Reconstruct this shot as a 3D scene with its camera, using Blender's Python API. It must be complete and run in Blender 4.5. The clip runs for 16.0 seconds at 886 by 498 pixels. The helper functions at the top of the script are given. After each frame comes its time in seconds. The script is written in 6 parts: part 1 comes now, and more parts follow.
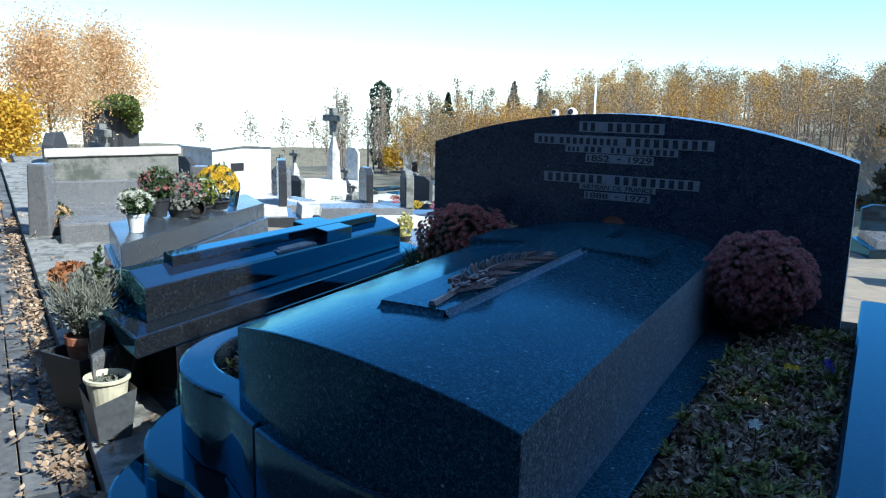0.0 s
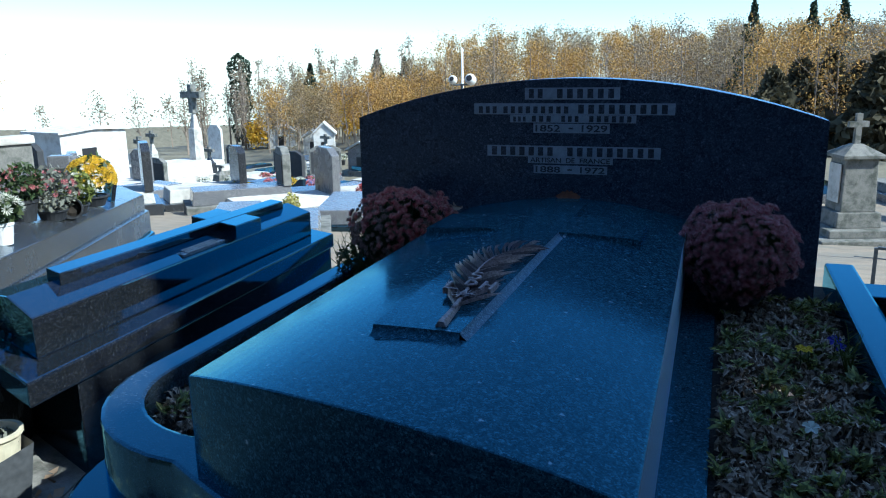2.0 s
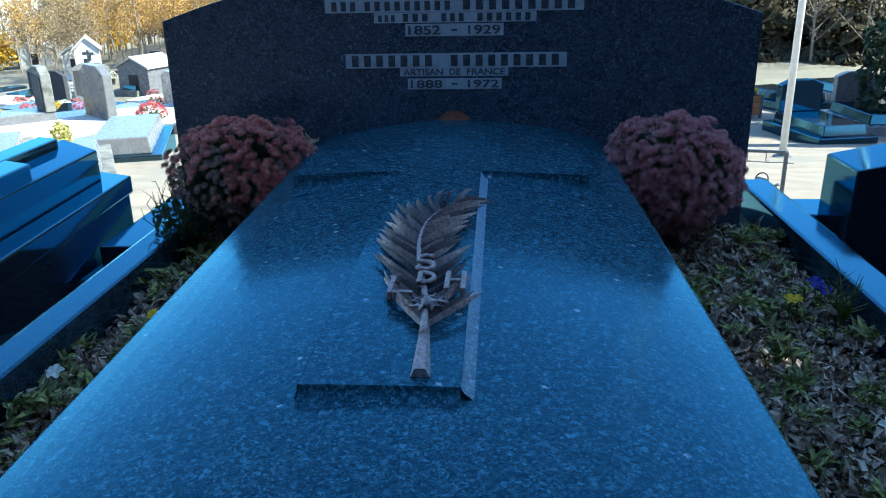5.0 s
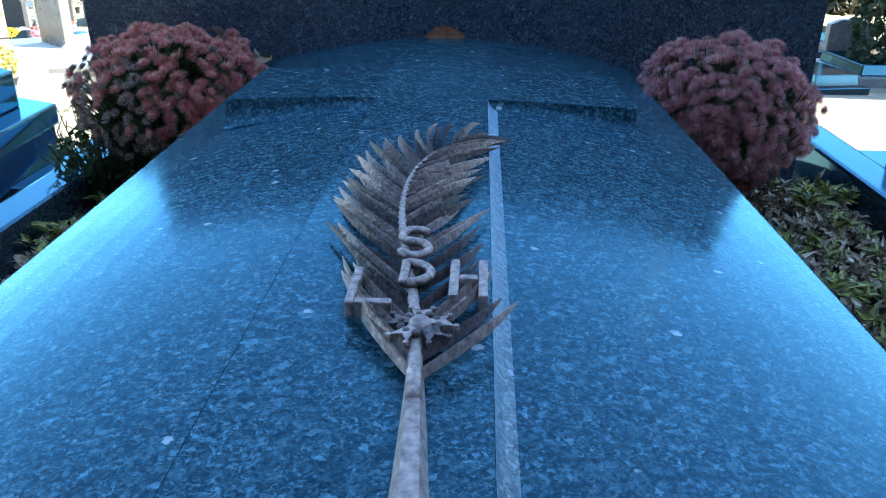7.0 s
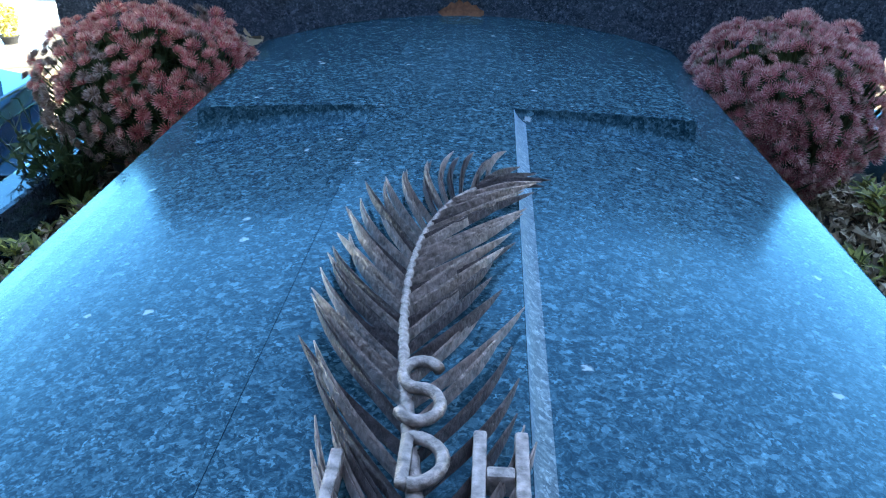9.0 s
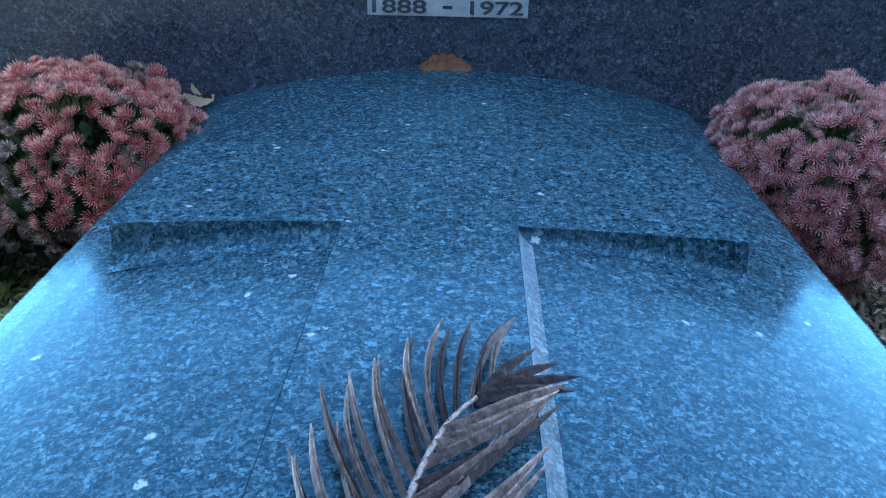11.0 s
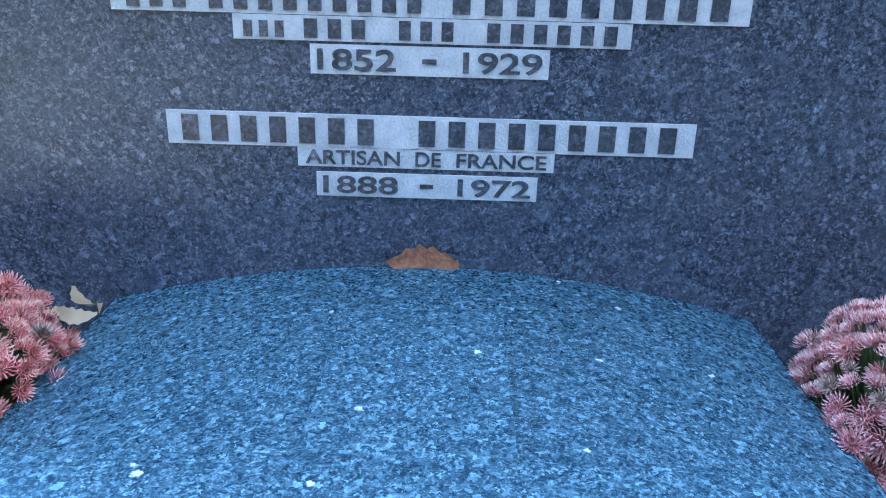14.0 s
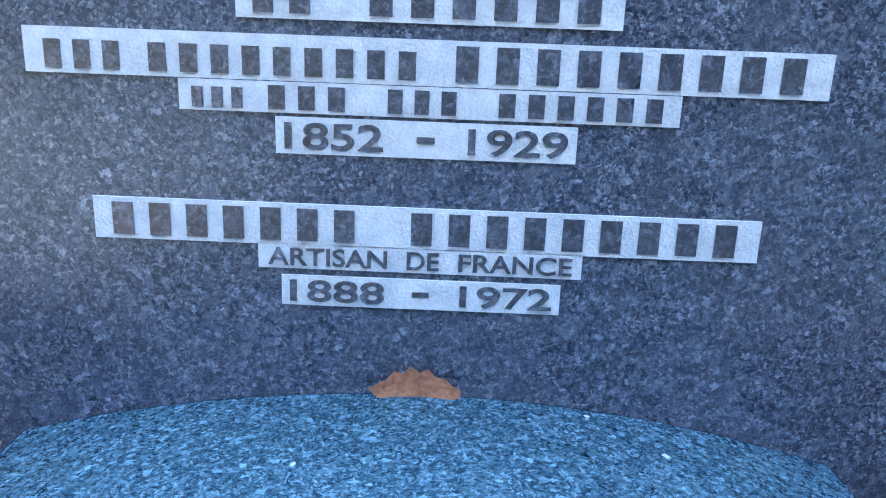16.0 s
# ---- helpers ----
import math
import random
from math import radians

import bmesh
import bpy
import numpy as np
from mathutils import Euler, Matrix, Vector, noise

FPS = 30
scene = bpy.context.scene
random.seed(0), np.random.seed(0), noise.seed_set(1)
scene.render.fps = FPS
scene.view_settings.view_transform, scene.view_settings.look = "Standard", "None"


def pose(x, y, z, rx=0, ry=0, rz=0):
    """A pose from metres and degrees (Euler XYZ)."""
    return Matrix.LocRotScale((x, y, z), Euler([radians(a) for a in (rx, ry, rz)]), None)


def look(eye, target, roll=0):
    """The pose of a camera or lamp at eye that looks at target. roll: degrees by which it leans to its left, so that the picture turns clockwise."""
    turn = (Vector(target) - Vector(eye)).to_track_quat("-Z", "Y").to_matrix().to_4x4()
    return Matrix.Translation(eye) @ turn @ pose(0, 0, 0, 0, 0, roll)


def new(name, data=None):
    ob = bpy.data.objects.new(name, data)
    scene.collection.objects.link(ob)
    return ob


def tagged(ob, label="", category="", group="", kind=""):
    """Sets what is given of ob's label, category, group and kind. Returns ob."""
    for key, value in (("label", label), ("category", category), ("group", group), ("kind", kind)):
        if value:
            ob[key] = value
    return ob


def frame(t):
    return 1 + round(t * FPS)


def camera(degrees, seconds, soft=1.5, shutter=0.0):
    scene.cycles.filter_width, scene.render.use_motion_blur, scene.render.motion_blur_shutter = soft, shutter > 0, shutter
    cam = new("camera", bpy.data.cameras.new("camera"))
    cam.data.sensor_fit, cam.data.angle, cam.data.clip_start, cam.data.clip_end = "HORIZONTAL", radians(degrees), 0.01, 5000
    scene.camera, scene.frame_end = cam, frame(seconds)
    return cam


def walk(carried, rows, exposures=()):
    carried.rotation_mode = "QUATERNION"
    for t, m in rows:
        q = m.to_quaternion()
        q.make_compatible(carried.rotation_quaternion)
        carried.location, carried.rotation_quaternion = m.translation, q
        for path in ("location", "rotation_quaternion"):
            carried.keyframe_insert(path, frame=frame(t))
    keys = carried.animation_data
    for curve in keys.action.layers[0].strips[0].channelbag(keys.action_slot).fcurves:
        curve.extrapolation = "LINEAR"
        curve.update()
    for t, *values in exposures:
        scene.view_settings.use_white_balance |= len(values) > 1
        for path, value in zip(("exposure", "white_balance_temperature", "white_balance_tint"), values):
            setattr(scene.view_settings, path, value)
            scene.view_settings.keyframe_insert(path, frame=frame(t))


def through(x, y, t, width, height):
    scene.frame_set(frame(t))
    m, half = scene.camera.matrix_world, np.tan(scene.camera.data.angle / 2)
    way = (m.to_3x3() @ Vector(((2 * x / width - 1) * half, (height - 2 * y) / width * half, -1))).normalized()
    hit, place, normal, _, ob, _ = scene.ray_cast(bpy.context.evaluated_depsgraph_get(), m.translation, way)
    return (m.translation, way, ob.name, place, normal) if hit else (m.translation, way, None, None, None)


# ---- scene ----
cam = camera(59.0, 16.0, soft=1.1)
PATH = [
    (0, (1.082, -3.631, 1.493), (0.127, -1.916, 1.109), 1.2),
    (0.5, (0.964, -3.572, 1.488), (0.063, -1.830, 1.096), 0.7),
    (1, (0.830, -3.525, 1.499), (0.014, -1.746, 1.089), -0.0),
    (1.5, (0.703, -3.464, 1.496), (-0.020, -1.650, 1.065), -0.6),
    (2, (0.608, -3.372, 1.490), (-0.045, -1.538, 1.032), -0.9),
    (2.5, (0.503, -3.255, 1.489), (-0.062, -1.402, 0.995), -1.6),
    (3, (0.390, -3.122, 1.480), (-0.068, -1.249, 0.947), -1.4),
    (3.5, (0.310, -2.991, 1.444), (-0.057, -1.105, 0.888), -1.7),
    (4, (0.249, -2.889, 1.431), (-0.034, -0.999, 0.843), -1.8),
    (4.5, (0.195, -2.821, 1.452), (-0.014, -0.940, 0.805), -1.6),
    (5, (0.151, -2.704, 1.416), (0.009, -0.829, 0.737), -1.1),
    (5.2, (0.135, -2.658, 1.400), (0.017, -0.785, 0.708), -0.9),
    (7.3, (0.085, -2.133, 1.251), (0.006, -0.317, 0.416), 1.0),
    (7.5, (0.084, -2.104, 1.251), (-0.005, -0.295, 0.400), 1.0),
    (8, (0.082, -2.040, 1.256), (-0.030, -0.250, 0.372), 0.8),
    (8.2, (0.082, -2.020, 1.261), (-0.038, -0.236, 0.365), 0.5),
    (10.3, (0.044, -1.702, 1.300), (-0.025, 0.068, 0.372), 0.7),
    (10.5, (0.044, -1.673, 1.304), (-0.021, 0.099, 0.380), 0.7),
    (11, (0.044, -1.606, 1.317), (-0.009, 0.175, 0.408), 1.0),
    (11.5, (0.050, -1.542, 1.331), (-0.005, 0.247, 0.439), 0.8),
    (12, (0.042, -1.476, 1.344), (0.011, 0.326, 0.477), 1.7),
    (12.5, (0.050, -1.388, 1.368), (0.011, 0.419, 0.512), 1.4),
    (13, (0.057, -1.306, 1.378), (0.008, 0.516, 0.556), 1.3),
    (13.5, (0.047, -1.190, 1.360), (0.010, 0.660, 0.601), 1.3),
    (14, (0.042, -1.095, 1.365), (0.010, 0.769, 0.643), 1.5),
    (14.5, (0.042, -1.011, 1.368), (0.006, 0.866, 0.678), 1.6),
    (15, (0.040, -0.936, 1.368), (0.000, 0.950, 0.709), 1.7),
    (15.5, (0.036, -0.882, 1.362), (0.003, 1.016, 0.739), 1.8),
    (16, (0.033, -0.853, 1.339), (0.006, 1.067, 0.786), 2.1),
]
walk(cam, [(t, look(eye, target, roll)) for t, eye, target, roll in PATH], exposures=[(0, 1.25, 5500, 2), (2.5, 1.15, 5300, 0), (4.0, 1.6, 5500, 0), (5.0, 2.12, 5600, -3), (8.0, 3.48, 7200, -1), (11, 3.92, 7550, -1), (13, 4.68, 7900, 2), (16, 5.5, 8200, 6)])
# ---------------------------------------------------------------- world and sun
SUN_AZ, SUN_EL = radians(97), radians(42)          # azimuth from +y towards +x
world = bpy.data.worlds.new("sky")
scene.world = world
world.use_nodes = True
wn, wl = world.node_tree.nodes, world.node_tree.links
sky = wn.new("ShaderNodeTexSky")
sky.sky_type, sky.sun_disc = "NISHITA", False
sky.sun_elevation, sky.sun_rotation = SUN_EL, SUN_AZ
sky.altitude, sky.air_density, sky.dust_density, sky.ozone_density = 100, 1.0, 0.25, 5.0
coords, split, lift, join = (wn.new(n) for n in ("ShaderNodeTexCoord", "ShaderNodeSeparateXYZ", "ShaderNodeMath", "ShaderNodeCombineXYZ"))
lift.operation = "MAXIMUM"
lift.inputs[1].default_value = 0.015                # the valley lies below eye level: the sky goes on down to it
wl.new(coords.outputs["Generated"], split.inputs[0])
wl.new(split.outputs["Z"], lift.inputs[0])
wl.new(split.outputs["X"], join.inputs["X"])
wl.new(split.outputs["Y"], join.inputs["Y"])
wl.new(lift.outputs[0], join.inputs["Z"])
wl.new(join.outputs[0], sky.inputs["Vector"])
wl.new(sky.outputs[0], wn["Background"].inputs["Color"])
wn["Background"].inputs["Strength"].default_value = 0.11

sun = new("sun", bpy.data.lights.new("sun", "SUN"))
sun.data.energy, sun.data.angle, sun.data.color = 4.0, radians(0.6), (1.0, 0.93, 0.82)
sun_way = Vector((math.sin(SUN_AZ) * math.cos(SUN_EL), math.cos(SUN_AZ) * math.cos(SUN_EL), math.sin(SUN_EL)))
sun.matrix_world = look(sun_way * 60, (0, 0, 0))


# ---------------------------------------------------------------- materials
def nodes_of(name):
    m = bpy.data.materials.new(name)
    m.use_nodes = True
    t = m.node_tree
    return m, t.nodes, t.links, t.nodes["Principled BSDF"]


def ramp(n, stops):
    r = n.new("ShaderNodeValToRGB")
    e = r.color_ramp.elements
    while len(e) < len(stops):
        e.new(0.5)
    for k, (p, c) in zip(e, stops):
        k.position, k.color = p, (*c, 1) if len(c) == 3 else c
    return r


def rough(name, dark, light, scale=8.0, fine=60.0, roughness=0.8, bump=0.3, spread=(0.3, 0.7), stain=None, stain_scale=1.5, vary=0.0, specular=0.4):
    """A matt surface: two colours in a coarse and a fine noise, relief, stains, and a change from piece to piece."""
    m, n, l, b = nodes_of(name)
    tc = n.new("ShaderNodeTexCoord")
    a, f = n.new("ShaderNodeTexNoise"), n.new("ShaderNodeTexNoise")
    a.inputs["Scale"].default_value, a.inputs["Detail"].default_value = scale, 6
    f.inputs["Scale"].default_value, f.inputs["Detail"].default_value = fine, 4
    mix = n.new("ShaderNodeMix")
    mix.data_type = "FLOAT"
    mix.inputs[0].default_value = 0.45
    r = ramp(n, [(spread[0], dark), (spread[1], light)])
    for q in (a, f):
        l.new(tc.outputs["Object"], q.inputs["Vector"])
    l.new(a.outputs["Fac"], mix.inputs[2])
    l.new(f.outputs["Fac"], mix.inputs[3])
    l.new(mix.outputs[0], r.inputs[0])
    out = r.outputs[0]
    if stain:
        s = n.new("ShaderNodeTexNoise")
        s.inputs["Scale"].default_value, s.inputs["Detail"].default_value, s.inputs["Roughness"].default_value = stain_scale, 8, 0.65
        l.new(tc.outputs["Object"], s.inputs["Vector"])
        sr = ramp(n, [(0.48, (0, 0, 0)), (0.62, (1, 1, 1))])
        l.new(s.outputs["Fac"], sr.inputs[0])
        sm = n.new("ShaderNodeMix")
        sm.data_type = "RGBA"
        l.new(sr.outputs[0], sm.inputs[0])
        l.new(out, sm.inputs[6])
        sm.inputs[7].default_value = (*stain, 1)
        out = sm.outputs[2]
    if vary:
        g, o, h, mr = n.new("ShaderNodeNewGeometry"), n.new("ShaderNodeObjectInfo"), n.new("ShaderNodeHueSaturation"), n.new("ShaderNodeMapRange")
        add = n.new("ShaderNodeMath")
        add.operation = "ADD"
        l.new(g.outputs["Random Per Island"], add.inputs[0])
        l.new(o.outputs["Random"], add.inputs[1])
        mr.inputs["From Max"].default_value = 2.0
        mr.inputs["To Min"].default_value, mr.inputs["To Max"].default_value = 1 - vary, 1 + vary
        l.new(add.outputs[0], mr.inputs["Value"])
        l.new(mr.outputs[0], h.inputs["Value"])
        l.new(out, h.inputs["Color"])
        out = h.outputs[0]
    l.new(out, b.inputs["Base Color"])
    b.inputs["Roughness"].default_value = roughness
    b.inputs["Specular IOR Level"].default_value = specular
    if bump:
        bp = n.new("ShaderNodeBump")
        bp.inputs["Strength"].default_value, bp.inputs["Distance"].default_value = bump, 0.01
        l.new(mix.outputs[0], bp.inputs["Height"])
        l.new(bp.outputs[0], b.inputs["Normal"])
    return m


def granite(name, dark, mid, light, flake=110.0, gloss=(0.08, 0.3), bright=0.93, dust=0.12, ior=1.45, tint=(1, 1, 1), specks=0.0):
    """Polished granite: ragged, interlocked flakes of feldspar at two sizes, a few bright ones, a thin uneven film of
    dust. tint: colour put into its reflections, blue to stand in for the reflected sky.
    """
    m, n, l, b = nodes_of(name)
    tc = n.new("ShaderNodeTexCoord")
    place = tc.outputs["Object"]
    for scale, reach in ((flake * 0.4, 0.9 / flake), (flake * 1.6, 0.55 / flake)):
        wob = n.new("ShaderNodeTexNoise")
        wob.inputs["Scale"].default_value, wob.inputs["Detail"].default_value = scale, 3
        add = n.new("ShaderNodeMix")
        add.data_type, add.blend_type = "RGBA", "LINEAR_LIGHT"
        add.inputs[0].default_value = reach
        l.new(tc.outputs["Object"], wob.inputs["Vector"])
        l.new(place, add.inputs[6])
        l.new(wob.outputs["Color"], add.inputs[7])
        place = add.outputs[2]
    v1, v2 = n.new("ShaderNodeTexVoronoi"), n.new("ShaderNodeTexVoronoi")
    v1.inputs["Scale"].default_value, v2.inputs["Scale"].default_value = flake, flake * 2.1
    for v in (v1, v2):
        l.new(place, v.inputs["Vector"])
    s1, s2 = n.new("ShaderNodeSeparateColor"), n.new("ShaderNodeSeparateColor")
    l.new(v1.outputs["Color"], s1.inputs[0])
    l.new(v2.outputs["Color"], s2.inputs[0])
    glint = tuple(min(1, 2.3 * c) for c in light)
    r1 = ramp(n, [(0.0, dark), (0.28, dark), (0.55, mid), (bright - 0.14, tuple(0.5 * (p + q) for p, q in zip(mid, light))), (bright, light), (1.0, glint)])
    r2 = ramp(n, [(0.0, dark), (0.35, dark), (0.6, mid), (0.85, light), (1.0, glint)])
    l.new(s1.outputs[0], r1.inputs[0])
    l.new(s2.outputs[1], r2.inputs[0])
    mx = n.new("ShaderNodeMix")
    mx.data_type = "RGBA"
    clump = n.new("ShaderNodeTexNoise")
    clump.inputs["Scale"].default_value, clump.inputs["Detail"].default_value = 38, 5
    l.new(tc.outputs["Object"], clump.inputs["Vector"])
    cr = ramp(n, [(0.40, (0.05, 0.05, 0.05)), (0.60, (0.95, 0.95, 0.95))])
    l.new(clump.outputs["Fac"], cr.inputs[0])
    l.new(cr.outputs[0], mx.inputs[0])
    l.new(r1.outputs[0], mx.inputs[6])
    l.new(r2.outputs[0], mx.inputs[7])
    grain = n.new("ShaderNodeTexNoise")
    grain.inputs["Scale"].default_value, grain.inputs["Detail"].default_value, grain.inputs["Roughness"].default_value, grain.inputs["Distortion"].default_value = flake * 0.85, 5, 0.7, 1.6
    l.new(tc.outputs["Object"], grain.inputs["Vector"])
    r3 = ramp(n, [(0.36, dark), (0.47, mid), (0.54, tuple(0.6 * p + 0.4 * q for p, q in zip(mid, light))), (0.60, light), (0.70, glint)])
    l.new(grain.outputs["Fac"], r3.inputs[0])
    gm = n.new("ShaderNodeMix")
    gm.data_type = "RGBA"
    gm.inputs[0].default_value = 0.5
    l.new(mx.outputs[2], gm.inputs[6])
    l.new(r3.outputs[0], gm.inputs[7])
    film = n.new("ShaderNodeTexNoise")
    film.inputs["Scale"].default_value, film.inputs["Detail"].default_value, film.inputs["Roughness"].default_value = 3.5, 9, 0.7
    l.new(tc.outputs["Object"], film.inputs["Vector"])
    fr = ramp(n, [(0.35, (0, 0, 0)), (0.75, (dust, dust, dust))])
    l.new(film.outputs["Fac"], fr.inputs[0])
    dm = n.new("ShaderNodeMix")
    dm.data_type = "RGBA"
    l.new(fr.outputs[0], dm.inputs[0])
    l.new(gm.outputs[2], dm.inputs[6])
    dm.inputs[7].default_value = (0.25, 0.23, 0.2, 1)
    coat = dm.outputs[2]
    if specks:
        dot, near, sm = n.new("ShaderNodeTexVoronoi"), n.new("ShaderNodeMapRange"), n.new("ShaderNodeMix")
        dot.inputs["Scale"].default_value = 14
        near.inputs["From Min"].default_value, near.inputs["From Max"].default_value = 0.075, 0.045
        near.inputs["To Max"].default_value = specks
        sm.data_type = "RGBA"
        l.new(place, dot.inputs["Vector"])
        l.new(dot.outputs["Distance"], near.inputs["Value"])
        l.new(near.outputs[0], sm.inputs[0])
        l.new(coat, sm.inputs[6])
        sm.inputs[7].default_value = (0.42, 0.46, 0.48, 1)
        coat = sm.outputs[2]
    stone, polish, both, edge = n.new("ShaderNodeBsdfDiffuse"), n.new("ShaderNodeBsdfGlossy"), n.new("ShaderNodeMixShader"), n.new("ShaderNodeFresnel")
    l.new(coat, stone.inputs["Color"])
    gr = n.new("ShaderNodeMapRange")
    gr.inputs["From Min"].default_value, gr.inputs["From Max"].default_value = 0.3, 0.75
    gr.inputs["To Min"].default_value, gr.inputs["To Max"].default_value = gloss
    l.new(film.outputs["Fac"], gr.inputs["Value"])
    l.new(gr.outputs[0], polish.inputs["Roughness"])
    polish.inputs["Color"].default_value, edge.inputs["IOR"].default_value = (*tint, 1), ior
    l.new(edge.outputs[0], both.inputs[0])
    l.new(stone.outputs[0], both.inputs[1])
    l.new(polish.outputs[0], both.inputs[2])
    l.new(both.outputs[0], n["Material Output"].inputs["Surface"])
    n.remove(b)
    return m


def flat(name, colour, roughness=0.5, metallic=0.0, wear=0.25, scale=25.0, bump=0.1):
    """A plain coat of one colour with faint wear in tone, gloss and relief."""
    m, n, l, b = nodes_of(name)
    tc, a = n.new("ShaderNodeTexCoord"), n.new("ShaderNodeTexNoise")
    a.inputs["Scale"].default_value, a.inputs["Detail"].default_value = scale, 6
    l.new(tc.outputs["Object"], a.inputs["Vector"])
    r = ramp(n, [(0.3, tuple(c * (1 - wear) for c in colour)), (0.7, tuple(min(1, c * (1 + wear)) for c in colour))])
    l.new(a.outputs["Fac"], r.inputs[0])
    l.new(r.outputs[0], b.inputs["Base Color"])
    g = n.new("ShaderNodeMapRange")
    g.inputs["To Min"].default_value, g.inputs["To Max"].default_value = max(0.03, roughness - 0.12), min(1, roughness + 0.12)
    l.new(a.outputs["Fac"], g.inputs["Value"])
    l.new(g.outputs[0], b.inputs["Roughness"])
    b.inputs["Metallic"].default_value = metallic
    if bump:
        bp = n.new("ShaderNodeBump")
        bp.inputs["Strength"].default_value, bp.inputs["Distance"].default_value = bump, 0.004
        l.new(a.outputs["Fac"], bp.inputs["Height"])
        l.new(bp.outputs[0], b.inputs["Normal"])
    return m


def leafy(name, stops, roughness=0.6, through=0.25, scale=30.0):
    """Leaves or petals: the colour changes from leaf to leaf, and light passes through them."""
    m, n, l, b = nodes_of(name)
    g = n.new("ShaderNodeNewGeometry")
    tc, a = n.new("ShaderNodeTexCoord"), n.new("ShaderNodeTexNoise")
    a.inputs["Scale"].default_value, a.inputs["Detail"].default_value = scale, 3
    l.new(tc.outputs["Object"], a.inputs["Vector"])
    r = ramp(n, stops)
    mix = n.new("ShaderNodeMix")
    mix.data_type = "FLOAT"
    mix.inputs[0].default_value = 0.35
    l.new(g.outputs["Random Per Island"], mix.inputs[2])
    l.new(a.outputs["Fac"], mix.inputs[3])
    l.new(mix.outputs[0], r.inputs[0])
    l.new(r.outputs[0], b.inputs["Base Color"])
    b.inputs["Roughness"].default_value = roughness
    b.inputs["Specular IOR Level"].default_value = 0.3
    tr, ms = n.new("ShaderNodeBsdfTranslucent"), n.new("ShaderNodeMixShader")
    l.new(r.outputs[0], tr.inputs["Color"])
    ms.inputs[0].default_value = through
    l.new(b.outputs[0], ms.inputs[1])
    l.new(tr.outputs[0], ms.inputs[2])
    l.new(ms.outputs[0], n["Material Output"].inputs["Surface"])
    return m


# Blue put into the polish, standing in for the sky it reflects.
SKY_TINT = (0.29, 0.70, 1.0)
BLUE_GRANITE = granite("blue_granite", (0.0026, 0.012, 0.021), (0.010, 0.036, 0.056), (0.066, 0.133, 0.168), flake=150, bright=0.90, dust=0.012, gloss=(0.10, 0.26), ior=1.32, tint=SKY_TINT, specks=0.7)
KERB_GRANITE = granite("kerb_granite", (0.006, 0.011, 0.017), (0.012, 0.020, 0.030), (0.036, 0.047, 0.058), flake=150, bright=0.92, dust=0.03, gloss=(0.06, 0.16), ior=1.7, tint=SKY_TINT)
SIDE_LIT_GRANITE = granite("side_lit_granite", (0.010, 0.012, 0.014), (0.062, 0.068, 0.072), (0.34, 0.36, 0.37), flake=120, bright=0.88, dust=0.05, gloss=(0.40, 0.60), ior=1.3, tint=(0.6, 0.8, 1.0), specks=0.6)
PALE_FLANK_GRANITE = granite("pale_flank_granite", (0.016, 0.026, 0.036), (0.052, 0.076, 0.095), (0.19, 0.235, 0.26), flake=150, bright=0.88, dust=0.08, gloss=(0.35, 0.55), ior=1.33, tint=(0.5, 0.75, 1.0))
STELE_GRANITE = granite("stele_granite", (0.010, 0.014, 0.026), (0.030, 0.038, 0.058), (0.125, 0.138, 0.172), flake=135, gloss=(0.20, 0.38), dust=0.04, tint=(0.6, 0.8, 1.0))
DARK_GRANITE = granite("dark_granite", (0.002, 0.003, 0.005), (0.005, 0.007, 0.010), (0.026, 0.029, 0.035), flake=170, gloss=(0.03, 0.10), dust=0.02, ior=1.85, tint=SKY_TINT)
SATIN_GRANITE = granite("satin_granite", (0.009, 0.010, 0.012), (0.020, 0.022, 0.025), (0.055, 0.056, 0.060), flake=190, gloss=(0.16, 0.34), dust=0.05, ior=1.5, tint=(0.8, 0.9, 1.0))
GREY_GRANITE = granite("grey_granite", (0.05, 0.05, 0.055), (0.11, 0.11, 0.115), (0.22, 0.22, 0.22), flake=200, gloss=(0.15, 0.4))
PLATE = rough("pale_tooled_stone", (0.30, 0.315, 0.34), (0.50, 0.51, 0.53), 40, 300, 0.75, 0.4)
LETTER = granite("letter_granite", (0.010, 0.012, 0.018), (0.028, 0.034, 0.048), (0.09, 0.10, 0.13), gloss=(0.25, 0.45))
PALE_STONE = rough("pale_stone", (0.40, 0.38, 0.33), (0.58, 0.55, 0.50), 5, 70, 0.85, 0.3, stain=(0.32, 0.30, 0.26), stain_scale=3.0)
WHITE_STONE = rough("white_stone", (0.50, 0.48, 0.44), (0.68, 0.66, 0.61), 6, 80, 0.85, 0.3, stain=(0.44, 0.41, 0.36), stain_scale=3.0)
OLD_STONE = rough("old_stone", (0.11, 0.11, 0.10), (0.25, 0.24, 0.21), 6, 60, 0.9, 0.5, stain=(0.08, 0.085, 0.07), stain_scale=4)
# Dark stone; on the field steles it stands in for backlit shade.
DARK_SHADED_STONE = rough("dark_shaded_stone", (0.022, 0.023, 0.025), (0.055, 0.056, 0.058), 9, 90, 0.75, 0.3)
CONCRETE = rough("kerb_concrete", (0.16, 0.155, 0.14), (0.34, 0.33, 0.30), 14, 160, 0.9, 0.6, stain=(0.09, 0.09, 0.08), stain_scale=5, vary=0.12)
